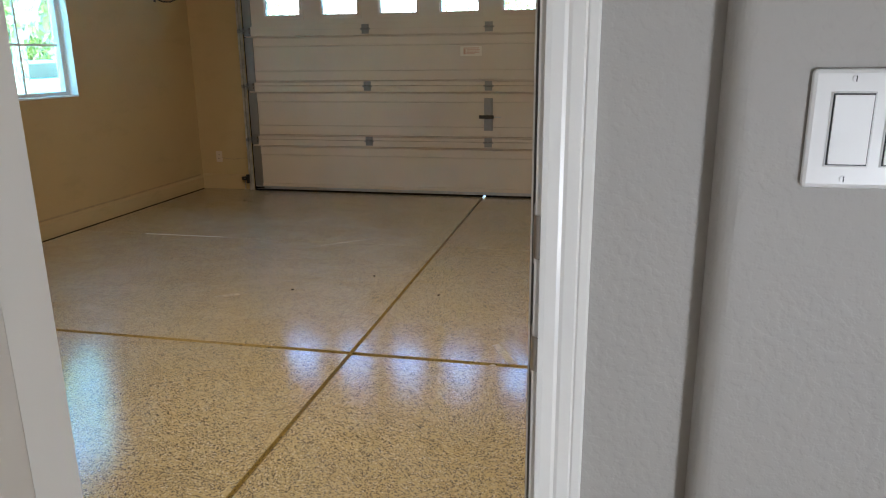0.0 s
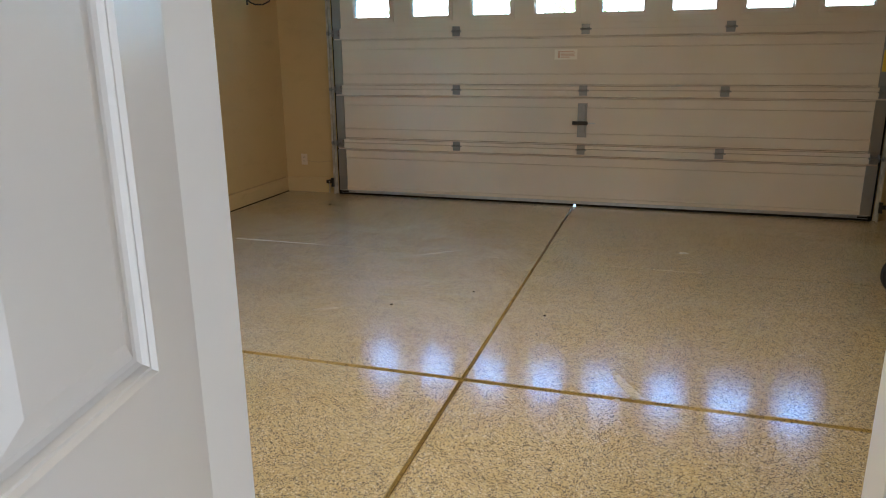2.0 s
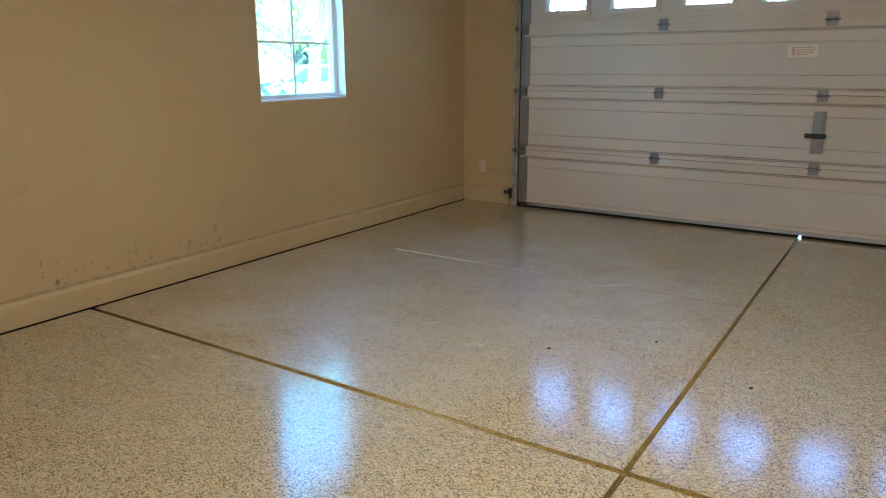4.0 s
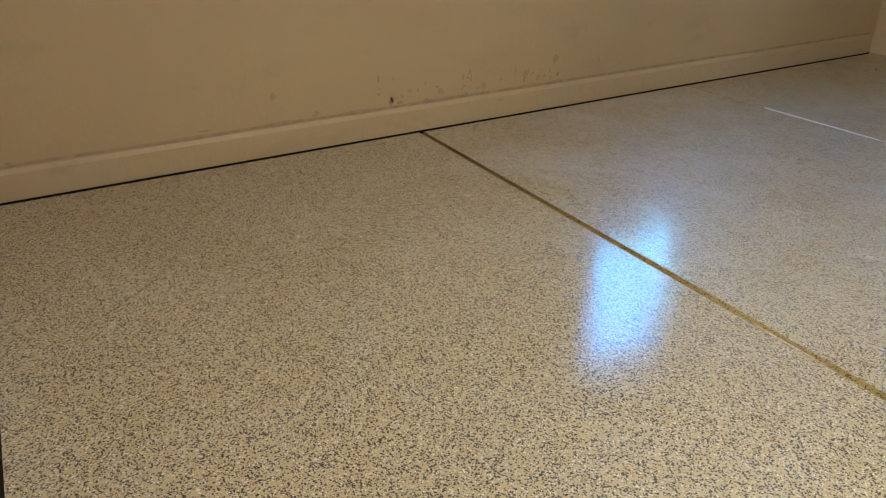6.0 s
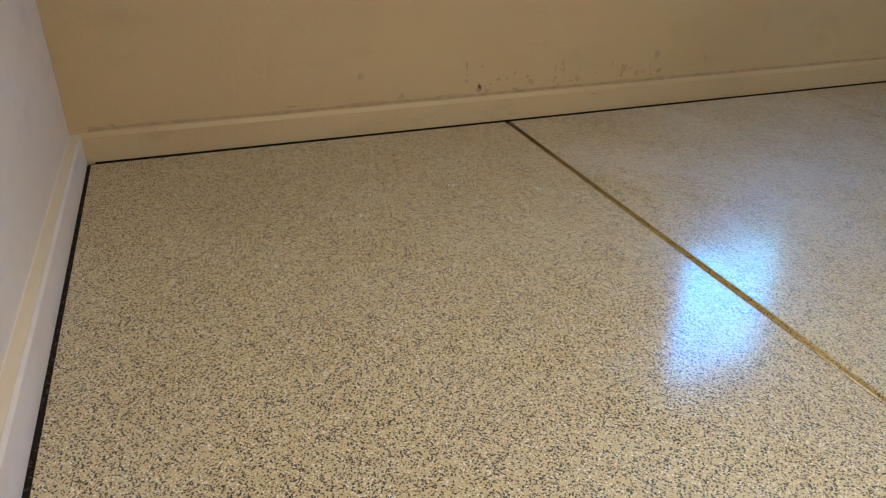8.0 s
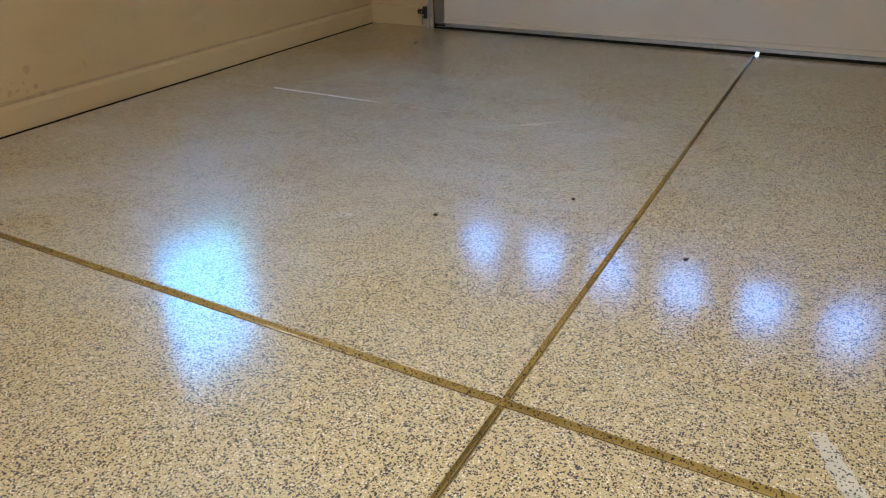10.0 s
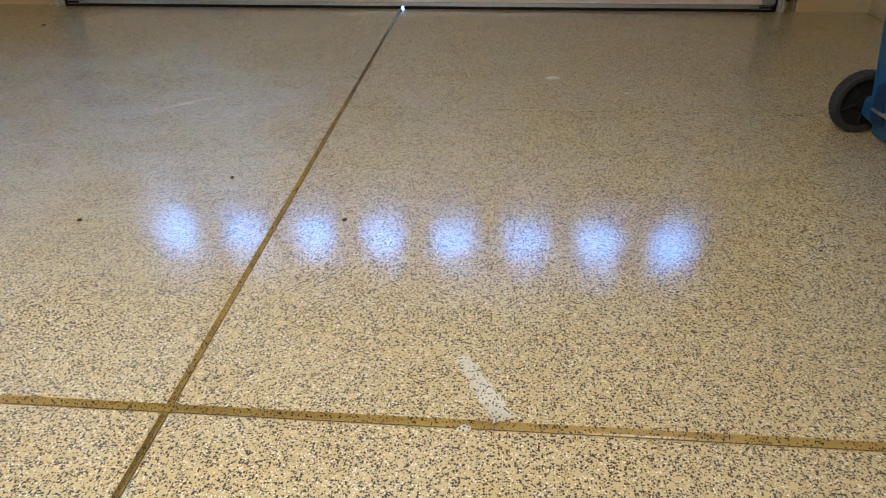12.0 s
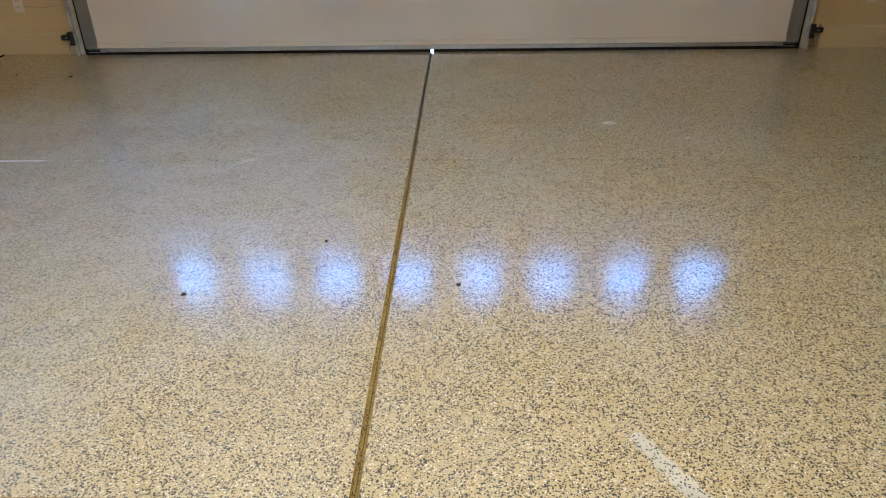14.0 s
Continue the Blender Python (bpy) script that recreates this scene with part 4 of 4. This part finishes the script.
for y in (-0.242, 0.242):
    bm = bmesh.new()
    pts = [(-0.034, 0.095), (-0.034, 0.15), (-0.022, 0.165), (0.02, 0.165), (0.02, 0.06), (0.005, 0.06)]
    a = [bm.verts.new((x, y - 0.02, z)) for x, z in pts]
    b = [bm.verts.new((x, y + 0.02, z)) for x, z in pts]
    for i in range(6):
        bm.faces.new((a[i], a[(i + 1) % 6], b[(i + 1) % 6], b[i]))
    bm.faces.new(a)
    bm.faces.new(b[::-1])
    part("axle_bracket", bm, M_BLUE, bin_)
# darker blue plates paint the shade of the hollows behind the axle
for y in (-0.19, 0.19):
    bm = bmesh.new()
    pts = [(y - 0.045, 0.085), (y + 0.045, 0.085), (y + 0.030, 0.22), (y - 0.012, 0.25)]
    a = [bm.verts.new((-0.004 - 0.125 * max(0, z - 0.13), u, z)) for u, z in pts]
    b = [bm.verts.new((-0.0155 - 0.125 * max(0, z - 0.13), u, z)) for u, z in pts]
    for i in range(4):
        bm.faces.new((a[i], a[(i + 1) % 4], b[(i + 1) % 4], b[i]))
    bm.faces.new(a)
    bm.faces.new(b[::-1])
    part("axle_pocket_shade", bm, M_BLUED, bin_, "dark blue plate painted as the shaded recess behind the axle")
for y in (-0.335, 0.305):
    wheel = bmesh.new()
    add_cyl(wheel, (-0.015, y - 0.008, 0.127), (-0.015, y + 0.008, 0.127), 0.105, 40)
    add_cyl(wheel, (-0.015, y - 0.028, 0.127), (-0.015, y + 0.028, 0.127), 0.028, 20)
    for k in range(5):
        a = k * math.pi * 0.4 + 3.5
        add_tube(wheel, [(-0.015 + 0.02 * math.cos(a), y - 0.011, 0.127 + 0.02 * math.sin(a)), (-0.015 + 0.10 * math.cos(a), y - 0.011, 0.127 + 0.10 * math.sin(a))], 0.006, 6)
    wh = part("wheel", wheel, M_RUBBER, bin_, "black plastic wheel")
    tb = bmesh.new()
    prof = [(-0.026, 0.100), (-0.026, 0.120), (-0.018, 0.127), (0.018, 0.127), (0.026, 0.120), (0.026, 0.100)]
    rings = []
    N = 72
    for i in range(N):
        a = 2 * math.pi * i / N
        bumpy = 0.0 if i % 2 else -0.003
        rings.append([tb.verts.new((-0.015 + (r + (bumpy if r > 0.115 else 0)) * math.cos(a), y + dy, 0.127 + (r + (bumpy if r > 0.115 else 0)) * math.sin(a))) for dy, r in prof])
    for i in range(N):
        for k in range(len(prof)):
            k2 = (k + 1) % len(prof)
            tb.faces.new((rings[i][k], rings[i][k2], rings[(i + 1) % N][k2], rings[(i + 1) % N][k]))
    part("tyre", tb, M_TYRE, wh, "grey ribbed tyre")

# ---- marks on the floor ----
def blot(name, x, y, r, material, label, ecc=1.0, turn=0.0, z=0.0042, n=14, category="mark"):
    """A thin worn patch with an uneven outline, lying on the floor."""
    rnd = random.Random(int(x * 1000 + y * 77))
    bm = bmesh.new()
    pts = []
    for i in range(n):
        a = 2 * math.pi * i / n
        rr = r * (0.7 + 0.5 * rnd.random())
        u, v = rr * ecc * math.cos(a), rr * math.sin(a)
        pts.append((x + u * math.cos(turn) - v * math.sin(turn), y + u * math.sin(turn) + v * math.cos(turn)))
    prism(bm, pts, 0.0002, z)
    return tagged(part(name, bm, material), label, category)


def streak(name, a, b, w0, w1, material, label, n=16, z=0.0042, seed=1):
    rnd = random.Random(seed)
    a, b = Vector(a), Vector(b)
    d = (b - a).normalized()
    s = Vector((-d.y, d.x))
    left, right = [], []
    for i in range(n + 1):
        t = i / n
        c = a.lerp(b, t)
        w = (w0 + (w1 - w0) * t) / 2
        left.append(c + s * w * (0.75 + 0.4 * rnd.random()))
        right.append(c - s * w * (0.75 + 0.4 * rnd.random()))
    bm = bmesh.new()
    prism(bm, [tuple(p) for p in left + right[::-1]], 0.0002, z)
    return tagged(part(name, bm, material), label, "mark")


streak("floor_scrape", (0.645, 0.225), (0.752, 0.018), 0.040, 0.052, M_SCUFF, "pale bare scrape in the epoxy beside the joint", z=0.0012, seed=4)
# the pale seam strip paints the glint of window light on the seam's edge
streak("seam_glint_line", (-2.392, 1.9485), (-1.70, 1.9485), 0.024, 0.010, M_PALE, "pale strip painted as a glint along the floor seam", z=0.0016, seed=6)
streak("floor_scrape", (-0.88, 1.84), (-0.64, 2.03), 0.02, 0.04, M_FAINT, "faint pale scrape on the epoxy floor", z=0.0012, seed=9)
for k, (x0, x1) in enumerate(((-0.62, -0.50), (-0.36, -0.29), (-0.17, -0.12), (0.07, 0.12), (0.22, 0.33), (0.55, 0.78), (0.83, 0.93), (1.05, 1.10), (1.22, 1.26))):
    streak("seam_chip", (x0, 1.9545), (x1, 1.9545), 0.006, 0.003, M_SCUFF, "pale chipped edge of the floor seam", n=8, z=0.0008, seed=40 + k)
streak("floor_scrape", (-1.05, 0.62), (-0.93, 0.70), 0.02, 0.03, M_FAINT, "faint pale scrape on the epoxy floor", z=0.0010, seed=17)
for x, y, r in ((-2.277, -0.569, 0.013), (-2.132, -0.237, 0.018), (-2.100, -0.987, 0.012), (0.959, 2.412, 0.030), (0.666, -0.012, 0.012), (-1.80, -1.35, 0.008), (1.30, 2.20, 0.012)):
    blot("paint_spot", x, y, r, M_SCUFF, "small pale spot on the epoxy floor", 1.3, 0.3, z=0.0012)
for x, y, r in ((-0.654, 0.826, 0.0065), (0.220, 0.886, 0.006), (-0.259, 1.176, 0.005), (-2.256, 3.336, 0.010), (-2.635, 3.386, 0.005)):
    blot("debris_crumb", x, y, r, M_DEBRIS, "dark dry crumb lying on the floor", 1.3, 0.6, z=0.006, n=8, category="debris")

# scuffs above the curb on the side wall
rnd = random.Random(12)
for y, z, w, h in ((0.515, 0.097, 0.055, 0.007), (0.40, 0.150, 0.030, 0.012), (0.30, 0.160, 0.022, 0.010), (0.33, 0.24, 0.008, 0.05), (-0.22, 0.30, 0.010, 0.045), (0.12, 0.22, 0.02, 0.012), (0.62, 0.25, 0.010, 0.035), (0.86, 0.22, 0.010, 0.03), (-0.10, 0.165, 0.05, 0.02), (0.05, 0.16, 0.035, 0.018), (-1.1, 0.17, 0.06, 0.010), (-1.9, 0.16, 0.03, 0.010)):
    bm = bmesh.new()
    pts = [(math.cos(i * 0.6283) * w / 2 * (0.6 + 0.6 * rnd.random()), math.sin(i * 0.6283) * h / 2 * (0.6 + 0.6 * rnd.random())) for i in range(10)]
    off = 0.0155 if z < 0.12 else 0.0
    a = [bm.verts.new((XL + off + 0.0002, y + u, z + v)) for u, v in pts]
    b = [bm.verts.new((XL + off + 0.0012, y + u, z + v)) for u, v in pts]
    for i in range(10):
        bm.faces.new((a[i], a[(i + 1) % 10], b[(i + 1) % 10], b[i]))
    bm.faces.new(a[::-1])
    bm.faces.new(b)
    part("scuff", bm, M_STAIN, wall_w, "brown scuff")

# smaller smudges, thickest above the joint
for k in range(34):
    y = rnd.gauss(0.40, 0.60)
    z = 0.155 + abs(rnd.gauss(0, 0.075))
    w, h = 0.006 + 0.02 * rnd.random() ** 2, 0.006 + 0.022 * rnd.random() ** 2
    tilt = rnd.uniform(-0.6, 0.6)
    pts = []
    for i in range(9):
        a, r = i * 0.698, 0.55 + 0.6 * rnd.random()
        u, v = math.cos(a) * w * r, math.sin(a) * h * r
        pts.append((u * math.cos(tilt) - v * math.sin(tilt), u * math.sin(tilt) + v * math.cos(tilt)))
    bm = bmesh.new()
    a = [bm.verts.new((XL + 0.0002, y + u, z + v)) for u, v in pts]
    b = [bm.verts.new((XL + 0.0010, y + u, z + v)) for u, v in pts]
    for i in range(9):
        bm.faces.new((a[i], a[(i + 1) % 9], b[(i + 1) % 9], b[i]))
    bm.faces.new(a[::-1])
    bm.faces.new(b)
    part("scuff", bm, M_STAIN if k % 4 == 0 else M_SMUDGE, wall_w, "faint brown smudge")

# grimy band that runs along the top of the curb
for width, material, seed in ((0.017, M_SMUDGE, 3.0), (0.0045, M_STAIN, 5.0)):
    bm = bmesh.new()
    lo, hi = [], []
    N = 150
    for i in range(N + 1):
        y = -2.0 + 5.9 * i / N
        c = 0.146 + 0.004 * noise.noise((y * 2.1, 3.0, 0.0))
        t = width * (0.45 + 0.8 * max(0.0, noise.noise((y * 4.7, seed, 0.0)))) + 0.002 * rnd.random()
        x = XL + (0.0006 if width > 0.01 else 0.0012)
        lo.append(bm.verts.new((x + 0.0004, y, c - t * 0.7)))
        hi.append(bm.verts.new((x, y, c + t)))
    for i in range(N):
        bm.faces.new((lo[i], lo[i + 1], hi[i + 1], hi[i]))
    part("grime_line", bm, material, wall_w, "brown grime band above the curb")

# ---- outdoors ----
gm = bmesh.new()
for x0, x1, y0, y1 in ((-400, XL - WT, -400, 400), (XR + WT, 400, -400, 400), (XL - WT, XR + WT, YF, 400), (XL - WT, XR + WT, -400, -5.2)):
    vs = [gm.verts.new(c) for c in ((x0, y0, -0.10), (x1, y0, -0.10), (x1, y1, -0.10), (x0, y1, -0.10))]
    gm.faces.new(vs)
tagged(part("ground", gm, M_GRASS), "sunlit pale gravel around the house", "ground", kind="structure")
tagged(part("driveway", box_bm(-3.1, 3.2, YF - 0.002, 11.0, -0.12, -0.012), M_DRIVE), "sunlit concrete driveway", "driveway", kind="structure")
tagged(part("pavement", box_bm(-8.5, -5.5, -60, 10.5, -0.12, -0.06), M_ROAD), "shaded asphalt side street", "pavement", kind="structure")
tagged(part("road", box_bm(-80, 80, 12.0, 20.0, -0.12, -0.07), M_ROAD), "dark asphalt street", "road", kind="structure")


def tree(x, y, h, crown_r, seed, low=0.48):
    rnd = random.Random(seed)
    tr = thing("tree", pose(x, y, -0.1), "leafy green tree with a pale trunk", "tree", "trees")
    bm = bmesh.new()
    add_cyl(bm, (0, 0, 0), (0.08, 0.05, h * 0.35), 0.13, 12, 0.10)
    add_cyl(bm, (0.08, 0.05, h * 0.35), (0.0, 0.0, h * 0.62), 0.10, 10, 0.05)
    tips = []
    for k in range(6):
        a = k * 1.05 + rnd.random()
        tip = Vector((math.cos(a) * crown_r * 0.6, math.sin(a) * crown_r * 0.6, h * (0.55 + 0.3 * rnd.random())))
        add_cyl(bm, (0.06, 0.03, h * (0.3 + 0.05 * k)), tip, 0.06, 7, 0.02)
        tips.append(tip)
    part("trunk", bm, M_BARK, tr, "pale bark trunk")
    cen = []
    for k in range(26):
        a, u = rnd.random() * 6.283, rnd.random()
        cen.append(Vector((math.cos(a) * crown_r * u, math.sin(a) * crown_r * u, h * (low + (0.98 - low) * rnd.random()))))
    vv, ff = [], []
    for c in cen + tips:
        for k in range(110):
            p = c + Vector((rnd.gauss(0, 0.28), rnd.gauss(0, 0.28), rnd.gauss(0, 0.24)))
            q = Euler((rnd.random() * 6, rnd.random() * 6, rnd.random() * 6)).to_matrix()
            s = 0.05 + 0.05 * rnd.random()
            i = len(vv)
            vv += [p + q @ Vector(o) for o in ((-s, 0, 0), (0, -s * 0.5, 0), (s, 0, 0), (0, s * 0.5, 0.01))]
            ff.append((i, i + 1, i + 2, i + 3))
    me = bpy.data.meshes.new("crown")
    me.from_pydata([tuple(v) for v in vv], [], ff)
    me.materials.append(M_LEAVES)
    cr = new("crown", me)
    cr.parent = tr
    return tr


tree(-8.36, 7.45, 5.0, 1.9, 3, 0.36)
tree(-12.5, 8.2, 4.0, 2.0, 31, 0.1)
tree(-15.5, 16.0, 5.0, 2.4, 5, 0.2)
tree(-16.5, 13.5, 6.0, 2.8, 21, 0.15)
tree(-11.5, 15.5, 5.0, 2.4, 23, 0.15)
tree(-17.0, 9.0, 6.5, 2.6, 8, 0.15)
tree(-9.0, 19.0, 6.0, 2.6, 11, 0.2)
tree(-3.4, 24.5, 6.0, 2.4, 14)


def car(x, y, turn):
    c = thing("parked_car", pose(x, y, -0.06, 0, 0, turn), "pale blue parked car on gravel", "car")
    bm = bmesh.new()
    prof = [(-2.1, 0.35), (-2.15, 0.75), (-1.9, 0.88), (-1.15, 0.95), (-0.55, 1.38), (0.75, 1.42), (1.55, 1.0), (2.1, 0.92), (2.18, 0.6), (2.1, 0.32)]
    a = [bm.verts.new((u, -0.86, v)) for u, v in prof]
    b = [bm.verts.new((u, 0.86, v)) for u, v in prof]
    n = len(prof)
    for i in range(n):
        bm.faces.new((a[i], a[(i + 1) % n], b[(i + 1) % n], b[i]))
    bm.faces.new(a[::-1])
    bm.faces.new(b)
    bmesh.ops.bevel(bm, geom=list(bm.edges), offset=0.06, segments=2, affect='EDGES', profile=0.5)
    part("body", bm, M_CARP, c, "", True)
    for s in (-0.868, 0.868):
        bm = bmesh.new()
        w = [(-0.95, 0.98), (-0.45, 1.32), (0.70, 1.35), (1.25, 1.02)]
        a = [bm.verts.new((u, s - 0.006, v)) for u, v in w]
        b = [bm.verts.new((u, s + 0.006, v)) for u, v in w]
        for i in range(4):
            bm.faces.new((a[i], a[(i + 1) % 4], b[(i + 1) % 4], b[i]))
        bm.faces.new(a)
        bm.faces.new(b[::-1])
        part("side_window", bm, M_DARKGLASS, c)
    for wx in (-1.35, 1.35):
        for wy in (-0.80, 0.80):
            bm = bmesh.new()
            add_cyl(bm, (wx, wy - 0.1, 0.32), (wx, wy + 0.1, 0.32), 0.32, 24)
            w = part("wheel", bm, M_RUBBER, c)
            b2 = bmesh.new()
            add_cyl(b2, (wx, wy - 0.105, 0.32), (wx, wy + 0.105, 0.32), 0.19, 20)
            part("rim", b2, M_GALV, w)
    return c


car(-13.2, 12.6, 62)
hs = thing("house", pose(-20, 14, -0.1), "tan stucco neighbouring house with a tiled roof", "house")
part("wall", box_bm(-4, 4, -6, 6, 0, 3.0), M_STUCCO, hs)
bm = bmesh.new()
extrude_x(bm, [(-6.5, 3.0), (6.5, 3.0), (0, 5.2)], -4.5, 4.5)
part("roof", bm, M_ROOF, hs)
for yy in (-3.5, 0.5, 3.8):
    wv = part("window", box_bm(3.99, 4.05, yy, yy + 1.2, 1.0, 2.2), M_VINYL, hs)
    part("pane", box_bm(4.051, 4.06, yy + 0.08, yy + 1.12, 1.08, 2.12), M_DARKGLASS, wv)
